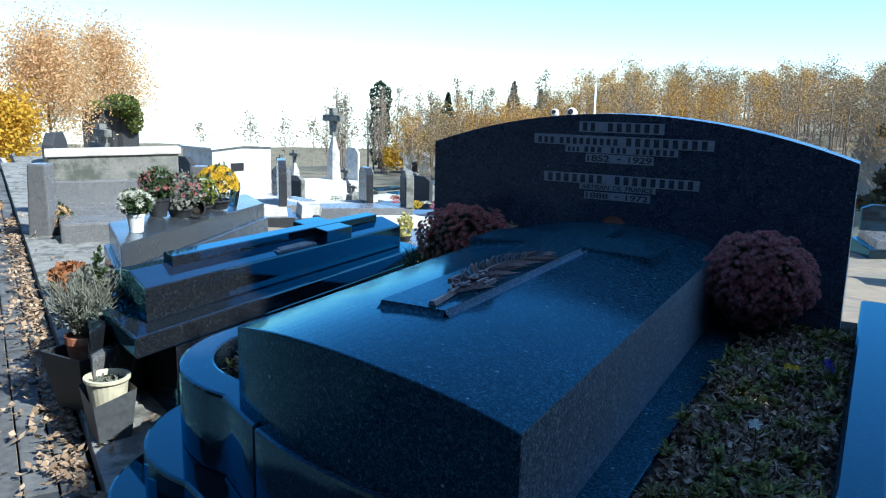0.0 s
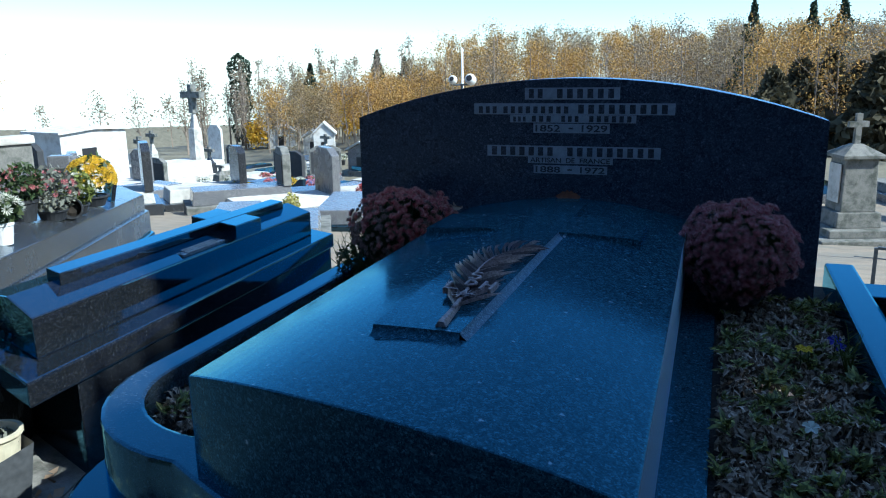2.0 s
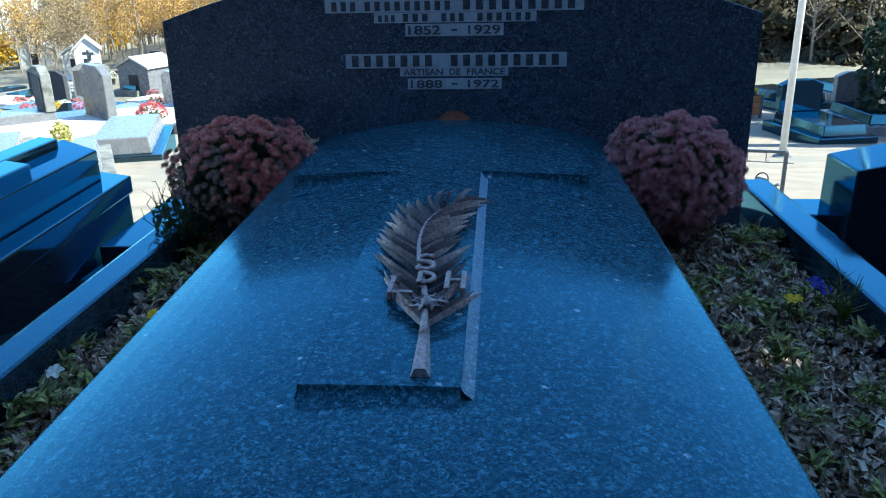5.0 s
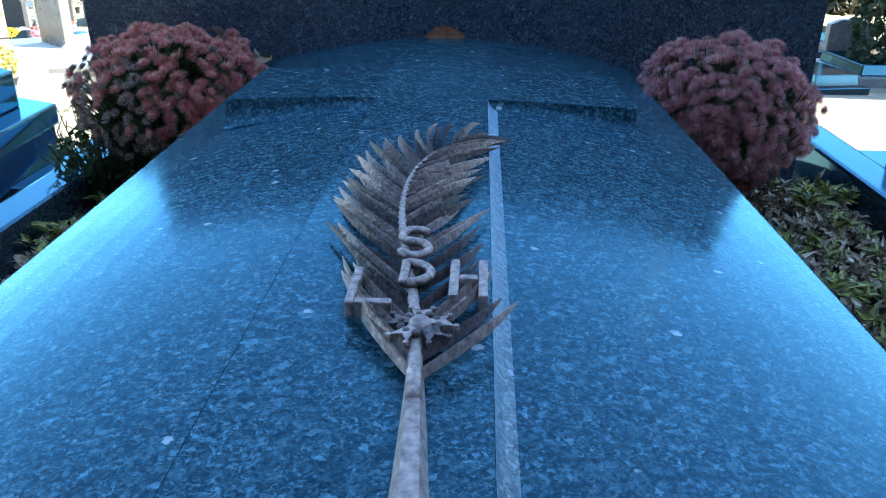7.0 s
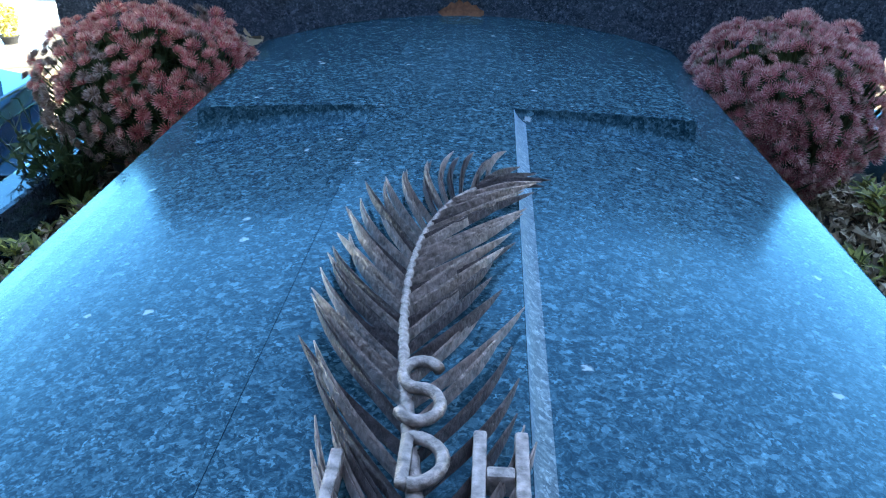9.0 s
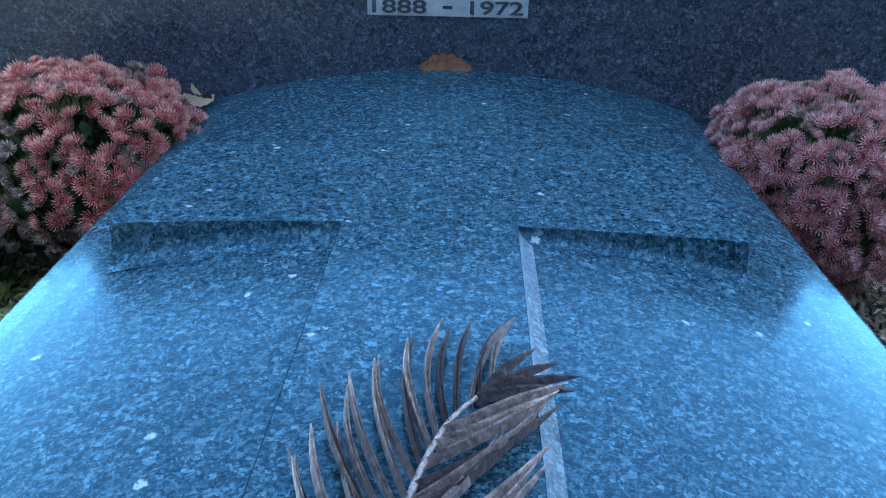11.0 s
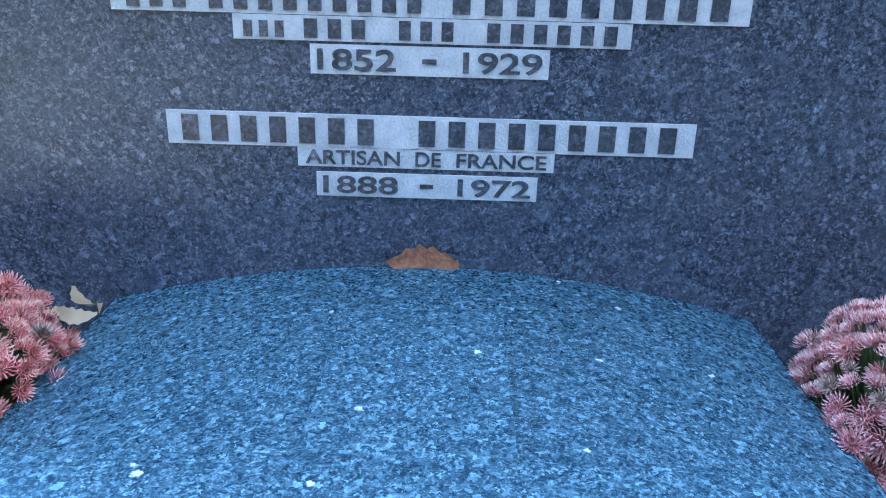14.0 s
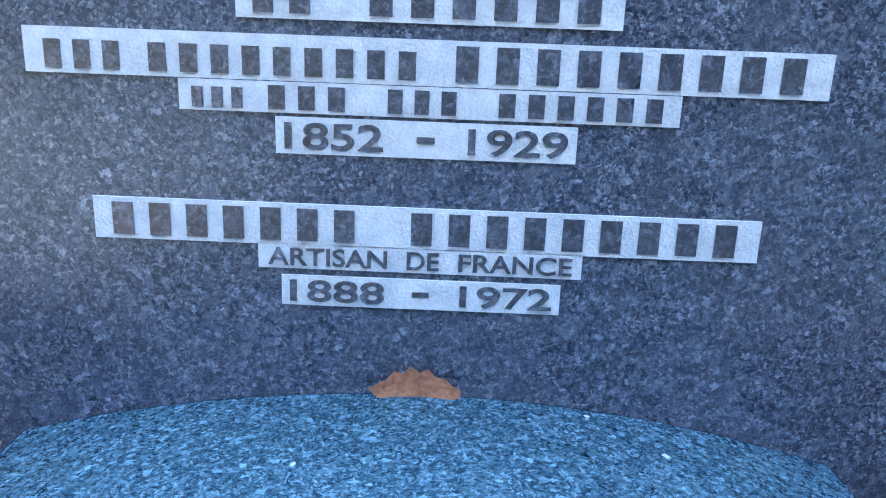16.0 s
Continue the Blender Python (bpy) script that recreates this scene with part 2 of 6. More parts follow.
ASPHALT = rough("asphalt", (0.045, 0.045, 0.047), (0.15, 0.15, 0.15), 25, 260, 0.9, 0.7, stain=(0.07, 0.07, 0.072), stain_scale=2)
PAVING = rough("paving", (0.075, 0.078, 0.082), (0.18, 0.18, 0.175), 10, 120, 0.85, 0.6, stain=(0.05, 0.05, 0.05), stain_scale=4, vary=0.25)
GRAVEL = rough("gravel_ground", (0.17, 0.135, 0.095), (0.34, 0.28, 0.205), 3, 140, 0.95, 0.7, stain=(0.20, 0.18, 0.14), stain_scale=0.8)
TURF = rough("valley_ground", (0.11, 0.10, 0.07), (0.23, 0.205, 0.14), 0.6, 8, 0.95, 0.5)
SOIL = rough("soil", (0.012, 0.010, 0.008), (0.045, 0.036, 0.028), 25, 120, 0.95, 0.9)
BRONZE = flat("patinated_bronze", (0.085, 0.062, 0.066), 0.55, 0.3, 0.5, 140, 0.8)
BRONZE_WORN = flat("worn_bronze", (0.29, 0.215, 0.20), 0.45, 0.35, 0.55, 140, 0.7)
PAINTED_STEEL = flat("grey_painted_steel", (0.10, 0.12, 0.14), 0.5, 0.2, 0.3, 40)
POLE_PAINT = flat("white_pole_paint", (0.72, 0.72, 0.70), 0.45, 0.0, 0.08, 15)
PLASTIC = flat("dark_plastic", (0.022, 0.023, 0.025), 0.55, 0, 0.3, 40)
GREY_PLASTIC = flat("grey_plastic", (0.07, 0.075, 0.08), 0.5, 0, 0.25, 30)
WHITE_PLASTIC = flat("white_plastic", (0.72, 0.72, 0.70), 0.4, 0, 0.08, 20)
CREAM_PLASTIC = flat("cream_plastic", (0.55, 0.50, 0.36), 0.5, 0, 0.15, 20)
TERRACOTTA = rough("terracotta", (0.24, 0.085, 0.045), (0.42, 0.17, 0.09), 15, 90, 0.8, 0.3, stain=(0.35, 0.25, 0.18), stain_scale=9)
WOOD = rough("planter_wood", (0.16, 0.065, 0.025), (0.34, 0.15, 0.06), 6, 80, 0.7, 0.4, vary=0.15)
BARK = rough("bark", (0.07, 0.058, 0.045), (0.20, 0.17, 0.14), 4, 30, 0.95, 0.8)
TWIG = rough("twigs", (0.13, 0.10, 0.075), (0.30, 0.25, 0.20), 2, 10, 0.95, 0, vary=0.25)
ROOF = rough("slate_roof", (0.05, 0.055, 0.065), (0.12, 0.13, 0.15), 5, 40, 0.6, 0.4)
DARK_VOID = flat("dark_opening", (0.012, 0.012, 0.013), 0.7)
IVY = leafy("bedding_leaves", [(0.0, (0.028, 0.034, 0.012)), (0.35, (0.090, 0.100, 0.030)), (0.62, (0.20, 0.20, 0.055)), (0.86, (0.46, 0.43, 0.10)), (1.0, (0.60, 0.52, 0.20))], 0.5, 0.2)
WITHERED = leafy("withered_leaves", [(0.0, (0.035, 0.025, 0.018)), (0.35, (0.17, 0.118, 0.080)), (0.7, (0.44, 0.33, 0.23)), (1.0, (0.80, 0.68, 0.54))], 0.7, 0.1)
DRY_LEAF = leafy("dry_leaves", [(0.0, (0.17, 0.105, 0.058)), (0.5, (0.34, 0.235, 0.15)), (1.0, (0.55, 0.43, 0.31))], 0.75, 0.15)
BEECH_LEAF = rough("copper_leaf", (0.12, 0.035, 0.018), (0.36, 0.135, 0.065), 45, 160, 0.6, 0.4)
PINK = leafy("wine_petals", [(0.0, (0.24, 0.025, 0.035)), (0.45, (0.50, 0.095, 0.105)), (0.8, (0.66, 0.22, 0.20)), (1.0, (0.80, 0.42, 0.36))], 0.6, 0.2)
PINK_TIP = leafy("pale_pink_tips", [(0.0, (0.40, 0.12, 0.10)), (0.5, (0.66, 0.31, 0.25)), (1.0, (0.88, 0.60, 0.49))], 0.6, 0.2)
FADED = leafy("faded_petals", [(0.0, (0.10, 0.065, 0.05)), (0.5, (0.30, 0.19, 0.16)), (1.0, (0.58, 0.44, 0.37))], 0.7, 0.15)
MAUVE = leafy("mauve_petals", [(0.0, (0.21, 0.03, 0.05)), (0.45, (0.45, 0.12, 0.14)), (0.8, (0.62, 0.26, 0.26)), (1.0, (0.76, 0.44, 0.42))], 0.6, 0.2)
MAUVE_TIP = leafy("pale_mauve_tips", [(0.0, (0.38, 0.13, 0.13)), (0.5, (0.62, 0.33, 0.32)), (1.0, (0.84, 0.61, 0.56))], 0.6, 0.2)
AMBER = leafy("amber_leaves", [(0.0, (0.24, 0.125, 0.035)), (0.6, (0.45, 0.26, 0.07)), (1.0, (0.62, 0.41, 0.11))], 0.7, 0.25)
YELLOW = leafy("yellow_petals", [(0.0, (0.55, 0.33, 0.02)), (1.0, (0.85, 0.60, 0.04))], 0.6, 0.3)
WHITE_PETAL = leafy("white_petals", [(0.0, (0.50, 0.50, 0.38)), (1.0, (0.82, 0.82, 0.74))], 0.6, 0.3)
VIOLET = leafy("violet_petals", [(0.0, (0.02, 0.015, 0.16)), (1.0, (0.06, 0.04, 0.30))], 0.6, 0.2)
FOLIAGE = leafy("plant_leaves", [(0.0, (0.020, 0.035, 0.014)), (0.6, (0.055, 0.085, 0.030)), (1.0, (0.11, 0.12, 0.05))], 0.55, 0.25)
GREY_PLANT = leafy("lavender_leaves", [(0.0, (0.10, 0.11, 0.085)), (1.0, (0.26, 0.26, 0.21))], 0.8, 0.2)
RUST_PLANT = leafy("dried_heather", [(0.0, (0.16, 0.055, 0.02)), (1.0, (0.38, 0.17, 0.07))], 0.8, 0.2)
AUTUMN = leafy("autumn_leaves", [(0.0, (0.40, 0.24, 0.11)), (0.5, (0.66, 0.42, 0.20)), (1.0, (0.82, 0.62, 0.36))], 0.7, 0.4, 1.0)
GOLD = leafy("golden_leaves", [(0.0, (0.42, 0.22, 0.02)), (1.0, (0.72, 0.48, 0.05))], 0.7, 0.4, 1.0)
PALE_GOLD = leafy("pale_golden_leaves", [(0.0, (0.30, 0.27, 0.06)), (1.0, (0.62, 0.56, 0.22))], 0.7, 0.3, 1.0)
RUSSET = leafy("russet_wood", [(0.0, (0.15, 0.11, 0.062)), (0.5, (0.27, 0.195, 0.098)), (0.85, (0.41, 0.285, 0.115)), (1.0, (0.54, 0.35, 0.11))], 0.8, 0.3, 0.15)
GREY_WOOD = leafy("bare_wood", [(0.0, (0.12, 0.095, 0.065)), (0.6, (0.25, 0.20, 0.14)), (1.0, (0.38, 0.30, 0.20))], 0.9, 0.2, 0.3)
THICKET = leafy("brown_thicket", [(0.0, (0.035, 0.032, 0.018)), (0.6, (0.085, 0.075, 0.042)), (1.0, (0.15, 0.125, 0.07))], 0.8, 0.2, 0.6)
CONIFER = leafy("conifer_needles", [(0.0, (0.010, 0.020, 0.012)), (0.6, (0.026, 0.046, 0.024)), (1.0, (0.05, 0.075, 0.04))], 0.7, 0.15, 1.0)
IVY_GREEN = leafy("ivy_on_wall", [(0.0, (0.05, 0.07, 0.015)), (1.0, (0.20, 0.22, 0.05))], 0.6, 0.25, 3.0)


# ---------------------------------------------------------------- mesh helpers
class Shape:
    """Vertices and faces gathered into one mesh."""

    def __init__(self):
        self.v, self.f = [], []

    def add(self, verts, faces, m=None):
        k = len(self.v)
        self.v += [tuple(m @ Vector(p)) for p in verts] if m is not None else [tuple(p) for p in verts]
        self.f += [tuple(i + k for i in q) for q in faces]
        return self

    def box(self, x0, x1, y0, y1, z0, z1, m=None, taper=0.0):
        t = taper
        p = [(x0, y0, z0), (x1, y0, z0), (x1, y1, z0), (x0, y1, z0), (x0 + t, y0 + t, z1), (x1 - t, y0 + t, z1), (x1 - t, y1 - t, z1), (x0 + t, y1 - t, z1)]
        return self.add(p, [(3, 2, 1, 0), (4, 5, 6, 7), (0, 1, 5, 4), (1, 2, 6, 5), (2, 3, 7, 6), (3, 0, 4, 7)], m)

    def prism(self, outline, z0, z1, m=None, axis="z"):
        """A plane outline pushed from z0 to z1; axis y: the outline stands in x, z."""
        n = len(outline)
        put = (lambda a, b, c: (a, b, c)) if axis == "z" else (lambda a, b, c: (a, c, b))
        p = [put(a, b, z0) for a, b in outline] + [put(a, b, z1) for a, b in outline]
        f = [tuple(range(n))[::-1], tuple(range(n, 2 * n))] + [(i, (i + 1) % n, n + (i + 1) % n, n + i) for i in range(n)]
        return self.add(p, f, m)

    def lathe(self, profile, seg=16, m=None):
        k, p, f = len(profile), [], []
        for i in range(seg):
            a = 2 * math.pi * i / seg
            p += [(r * math.cos(a), r * math.sin(a), z) for r, z in profile]
        for i in range(seg):
            j = (i + 1) % seg
            f += [(i * k + q, j * k + q, j * k + q + 1, i * k + q + 1) for q in range(k - 1)]
        return self.add(p, f, m)

    def tube(self, path, radii, seg=8, m=None):
        path = [Vector(q) for q in path]
        if not hasattr(radii, "__len__"):
            radii = [radii] * len(path)
        p, f = [], []
        for i, (c, r) in enumerate(zip(path, radii)):
            d = (path[min(i + 1, len(path) - 1)] - path[max(i - 1, 0)]).normalized()
            a = d.orthogonal().normalized() if i == 0 else (a - d * a.dot(d)).normalized()
            b = d.cross(a)
            p += [c + r * (math.cos(2 * math.pi * k / seg) * a + math.sin(2 * math.pi * k / seg) * b) for k in range(seg)]
        for i in range(len(path) - 1):
            f += [(i * seg + k, i * seg + (k + 1) % seg, (i + 1) * seg + (k + 1) % seg, (i + 1) * seg + k) for k in range(seg)]
        f += [tuple(range(seg))[::-1], tuple(range((len(path) - 1) * seg, len(path) * seg))]
        return self.add(p, f, m)

    def mesh(self, name, material, smooth=False, bevel=0.0, segments=2, fix=True):
        me = bpy.data.meshes.new(name)
        me.from_pydata(self.v, [], self.f)
        if fix or bevel:
            bm = bmesh.new()
            bm.from_mesh(me)
            if fix:
                bmesh.ops.recalc_face_normals(bm, faces=bm.faces[:])
            if bevel:
                sharp = [e for e in bm.edges if len(e.link_faces) == 2 and e.calc_face_angle(0) > 0.5]
                bmesh.ops.bevel(bm, geom=sharp, offset=bevel, segments=segments, profile=0.6, affect="EDGES", clamp_overlap=True)
            bm.to_mesh(me)
            bm.free()
        me.materials.append(material)
        if smooth:
            me.shade_smooth()
        return me


def part(name, shape, material, parent=None, label="", smooth=False, bevel=0.0, segments=2, fix=True, at=None):
    me = shape.mesh(name, material, smooth, bevel, segments, fix) if isinstance(shape, Shape) else shape
    ob = new(name, me)
    if parent is not None:
        ob.parent = parent
    if at is not None:
        ob.matrix_basis = at
    if label:
        tagged(ob, label)
    return ob


def thing(name, label, category, group="", kind="", at=None):
    ob = new(name)
    ob.empty_display_size = 0.1
    if at is not None:
        ob.matrix_basis = at
    return tagged(ob, label, category, group, kind)


def smooth_step(a, b, x):
    t = min(1.0, max(0.0, (x - a) / (b - a)))
    return t * t * (3 - 2 * t)


def ground_z(x, y):
    """The height of the ground: level round the grave, falling into the valley, then up the wooded slope."""
    east = smooth_step(-1.6, 2.4, x)
    west_fall = -0.13 * max(0.0, min(y, 40.0) + 1.0) * smooth_step(-1.0, 0.8, y) - 0.09 * max(0.0, y - 70.0) * (1 - smooth_step(-60, -30, x)) - 0.04 * max(0.0, -x - 60.0)
    east_fall = -0.17 * max(0.0, min(y, 14.0) - 0.9) * smooth_step(0.9, 2.0, y)
    side = -0.03 * max(0.0, -x - 4.0) * smooth_step(-1, 3, y)
    hill = 0.06 * max(0.0, min(y, 110.0) - 34.0) * smooth_step(-44, -20, x)
    return west_fall * (1 - east) + east_fall * east + side + hill


def leaves(n, centre, size, leaf, rng, shell=0.0, bend=0.3):
    """n small bent leaves, each two triangles pairs, within an ellipsoid; shell: how far they keep to its outside."""
    d = rng.normal(size=(n, 3))
    d /= np.linalg.norm(d, axis=1)[:, None]
    r = shell + (1 - shell) * rng.random(n) ** (1 / 3)
    c = np.array(centre) + d * r[:, None] * np.array(size)
    a = rng.normal(size=(n, 3))
    a /= np.linalg.norm(a, axis=1)[:, None]
    b = np.cross(a, rng.normal(size=(n, 3)))
    b /= np.linalg.norm(b, axis=1)[:, None]
    s = leaf * (0.6 + 0.8 * rng.random(n))[:, None]
    nrm = np.cross(a, b)
    p = np.stack([c - a * s, c + b * s * 0.5 + nrm * s * bend * 0.3, c + a * s + nrm * s * bend, c - b * s * 0.5 + nrm * s * bend * 0.3], 1)
    return p.reshape(-1, 3)


def soup(name, points, material, tris=False):
    """A mesh of loose quads (or triangles) from an array of corners."""
    k = 3 if tris else 4
    me = bpy.data.meshes.new(name)
    n = len(points) // k
    me.vertices.add(len(points))
    me.vertices.foreach_set("co", np.asarray(points, np.float32).ravel())
    me.loops.add(n * k)
    me.loops.foreach_set("vertex_index", np.arange(n * k, dtype=np.int32))
    me.polygons.add(n)
    me.polygons.foreach_set("loop_start", np.arange(0, n * k, k, dtype=np.int32))
    me.update()
    me.validate()
    me.materials.append(material)
    return me


# ---------------------------------------------------------------- ground, path, kerb
def spaced(lo, hi, near, step_near, grow):
    """Grid lines that grow coarser away from the grave."""
    out = [0.0]
    for sign, end in ((1, hi), (-1, lo)):
        x, s = 0.0, step_near
        while abs(x) < abs(end):
            x += sign * s
            if abs(x) > near:
                s *= grow
            out.append(x)
    return sorted(out)


xs, ys = spaced(-420, 420, 6, 0.5, 1.12), spaced(-60, 520, 8, 0.5, 1.12)
verts = [(x, y, ground_z(x, y)) for y in ys for x in xs]
k = len(xs)
faces = [(j * k + i, j * k + i + 1, (j + 1) * k + i + 1, (j + 1) * k + i) for j in range(len(ys) - 1) for i in range(k - 1)]
ground = part("ground", Shape().add(verts, faces), GRAVEL, smooth=True, fix=False)
ground.data.materials.append(TURF)
for poly in ground.data.polygons:
    c = poly.center
    poly.material_index = 1 if (c.y > 21 or c.y < -12 or c.x < -16 or c.x > 14) else 0
tagged(ground, "sandy gravel ground of the cemetery falling into a grassy valley", "ground", kind="structure")

KERB = Matrix.Translation((-1.13, -2.0, 0.0)) @ Matrix.Rotation(math.atan2(0.505, -0.863), 4, "Z")   # x along the kerb, -y towards the graves
road = part("road", Shape().box(-9, 40, 0.265, 7.0, -0.6, 0.012, KERB), ASPHALT)
tagged(road, "worn grey asphalt cemetery path with fallen leaves", "road", kind="structure")

# ---------------------------------------------------------------- the family grave
HEAD_W, HEAD_TOP, HEAD_SIDE = 1.0, 1.427, 1.255


def arc_z(x, half, crown, edge):
    """Height of a circular arch over x."""
    rise = crown - edge
    r = (half * half + rise * rise) / (2 * rise)
    return crown - r + math.sqrt(max(0.0, r * r - x * x))


grave = thing("family_grave", "polished dark blue granite grave with domed slab and low stele", "grave")

# stepped base under the kerb
base = Shape()


def rounded_plan(half_l, half_r, back, side, bow, r, slant=0.16):
    """Plan of the kerbed base: straight sides, round front corners, a front that bows towards the path."""
    out = [(-half_l, back)]
    for i in range(11):
        a = math.pi + i / 10 * math.pi / 2
        out.append((-half_l + r + r * math.cos(a), -side + r + r * math.sin(a)))
    n = 16
    for i in range(1, n):
        x = -half_l + r + (half_l + half_r - 2 * r) * i / n
        u = 2 * i / n - 1
        out.append((x, -side - bow * (1 - u * u)))
    for i in range(11):
        a = 1.5 * math.pi + i / 10 * math.pi / 2
        out.append((half_r - r + r * math.cos(a), -side + r + r * math.sin(a)))
    out = [(x, y - slant * max(0.0, x + 0.5) * smooth_step(-1.3, -1.9, y)) for x, y in out]
    return out + [(half_r, back)]


part("lower_step", Shape().prism(rounded_plan(1.16, 1.36, 0.34, 2.24, 0.14, 0.50), -0.05, 0.20), DARK_GRANITE, grave, bevel=0.012)
part("upper_step", Shape().prism(rounded_plan(1.07, 1.27, 0.32, 2.15, 0.14, 0.48), 0.20, 0.37), DARK_GRANITE, grave, bevel=0.012)


def kerb_ring(outer, inner, i0, i1, z0, z1):
    s = Shape()
    n = i1 - i0
    p = [(*outer[i], z0) for i in range(i0, i1)] + [(*inner[i], z0) for i in range(i0, i1)] + [(*outer[i], z1) for i in range(i0, i1)] + [(*inner[i], z1) for i in range(i0, i1)]
    f = []
    for i in range(n - 1):
        f += [(i, i + 1, 2 * n + i + 1, 2 * n + i), (n + i + 1, n + i, 3 * n + i, 3 * n + i + 1), (2 * n + i, 2 * n + i + 1, 3 * n + i + 1, 3 * n + i), (i + 1, i, n + i, n + i + 1)]
    f += [(0, 2 * n, 3 * n, n), (n - 1, 2 * n - 1, 4 * n - 1, 3 * n - 1)]
    return s.add(p, f)


KZ = 0.625
k_out, k_in = rounded_plan(0.98, 1.18, 0.30, 2.06, 0.14, 0.46), rounded_plan(0.88, 1.065, 0.30, 1.93, 0.08, 0.34)
cut_a, cut_b = 14, len(k_out) - 14
part("side_kerb", kerb_ring(k_out, k_in, 0, cut_a + 1, 0.37, KZ), KERB_GRANITE, grave, bevel=0.012)
part("front_kerb", kerb_ring([(x, y - 0.001) for x, y in k_out], k_in, cut_a, cut_b + 1, 0.37, KZ - 0.002), KERB_GRANITE, grave, bevel=0.012)
part("side_kerb", kerb_ring(k_out, k_in, cut_b, len(k_out), 0.37, KZ), KERB_GRANITE, grave, bevel=0.012)
for ob in grave.children:
    for face in ob.data.polygons if "kerb" in ob.name else ():
        face.use_smooth = abs(face.normal.z) < 0.2
part("planting_soil", Shape().prism([(x, y) for x, y in k_in], 0.371, 0.515), SOIL, grave)

# domed slab with the raised cross
SX, S0, S1, S_EDGE, S_CROWN, S_BOT = 0.492, -2.13, -0.004, 0.843, 0.915, 0.536
nx, ny = 28, 2
s = Shape()
top = []
for j, y in enumerate((S0, S1)):
    row = []
    for i in range(nx + 1):
        x = -SX + 2 * SX * i / nx
        front = -2.06 - 0.22 * (1 - (1 - min(1.0, (x + SX) / 0.75)) ** 2) - 0.03 * max(0.0, x)
        row.append((x * 0.99 + 0.036, front, arc_z(x, SX, S_CROWN, S_EDGE)) if j == 0 else (x + 0.006, y, arc_z(x, SX, S_CROWN, S_EDGE)))
    top.append(row)
p = top[0] + top[1] + [(a, b, S_BOT) for a, b, _ in top[0]] + [(a, b, S_BOT) for a, b, _ in top[1]]
n1 = nx + 1
f = []
for i in range(nx):
    f += [(i, i + 1, n1 + i + 1, n1 + i), (2 * n1 + i, 2 * n1 + i + 1, i + 1, i), (n1 + i, n1 + i + 1, 3 * n1 + i + 1, 3 * n1 + i), (3 * n1 + i, 3 * n1 + i + 1, 2 * n1 + i + 1, 2 * n1 + i)]
f += [(0, n1, 3 * n1, 2 * n1), (nx, 2 * n1 + nx, 3 * n1 + nx, n1 + nx)]
slab = part("slab", s.add(p, f), BLUE_GRANITE, grave, "domed polished granite slab with flanks coloured paler for side light", bevel=0.006)
# Flanks get a paler, greyer granite: light from the side put into colour.
slab.data.materials.append(SIDE_LIT_GRANITE)
for face in slab.data.polygons:
    if abs(face.normal.x) > 0.8:
        face.material_index = 1


def dome(x):
    return arc_z(min(SX, max(-SX, x)), SX, S_CROWN, S_EDGE)


def cross_top(x):
    """Height of the cross: a flatter arch than the slab's."""
    return CROSS_Z - 0.09 * x * x


def cove(line, out, reach, drop):
    """A hollow flank: from an upper edge it falls steeply, then runs out into the slab. out: the way it faces in plan."""
    s = Shape()
    n = 7
    p, f = [], []
    for x, y in line:
        top, foot = cross_top(x), dome(x + out[0] * reach) - 0.003
        for k in range(n):
            u = k / (n - 1)
            p.append((x + out[0] * reach * u ** 1.5, y + out[1] * reach * u ** 1.5, foot + (top - foot) * (1 - u) ** drop))
    for i in range(len(line) - 1):
        f += [(i * n + k, (i + 1) * n + k, (i + 1) * n + k + 1, i * n + k + 1) for k in range(n - 1)]
    return s.add(p, f)


def cross_plate(x0, x1, y0, y1):
    """The top of one limb, closed by upright sides."""
    n = 10
    m = n + 1
    up = [(x0 + (x1 - x0) * i / n, y, cross_top(x0 + (x1 - x0) * i / n)) for y in (y0, y1) for i in range(m)]
    low = [(x, y, dome(x) - 0.004) for x, y, _ in up]
    f = [(i, i + 1, m + i + 1, m + i) for i in range(n)]
    f += [(i + 1, i, 2 * m + i, 2 * m + i + 1) for i in range(n)] + [(m + i, m + i + 1, 3 * m + i + 1, 3 * m + i) for i in range(n)]
    f += [(0, m, 3 * m, 2 * m), (m - 1, 3 * m - 1, 4 * m - 1, 2 * m - 1)]
    return Shape().add(up + low, f)


CROSS_Z, CX0, CX1, CF, CB, AF, AB, AX = 0.931, -0.098, 0.105, -1.860, -0.19, -0.785, -0.50, 0.374
part("raised_cross", cross_plate(CX0, CX1, CF, CB), BLUE_GRANITE, grave, "raised granite cross")
for x0, x1 in ((-AX, CX0 - 0.0002), (CX1 + 0.0002, AX)):
    part("cross_arm", cross_plate(x0, x1, AF, AB), BLUE_GRANITE, grave, "raised granite cross arm")
    part("arm_flank", cove([(x0 + (x1 - x0) * i / 10, AF - 0.0005) for i in range(11)], (0, -1), 0.036, 2.4), BLUE_GRANITE, grave, "hollow flank of the cross arm", smooth=True)
part("foot_flank", cove([(CX0 + (CX1 - CX0) * i / 8, CF - 0.0005) for i in range(9)], (0, -1), 0.040, 2.2), BLUE_GRANITE, grave, "hollow flank of the cross foot", smooth=True)
# The east flank takes a paler, rougher granite than the rest.
part("shaft_flank", cove([(CX1 + 0.0005, CF + (AF - CF) * i / 12) for i in range(13)], (1, 0), 0.036, 1.5), PALE_FLANK_GRANITE, grave, "paler rough flank on the east side of the cross shaft", smooth=True)
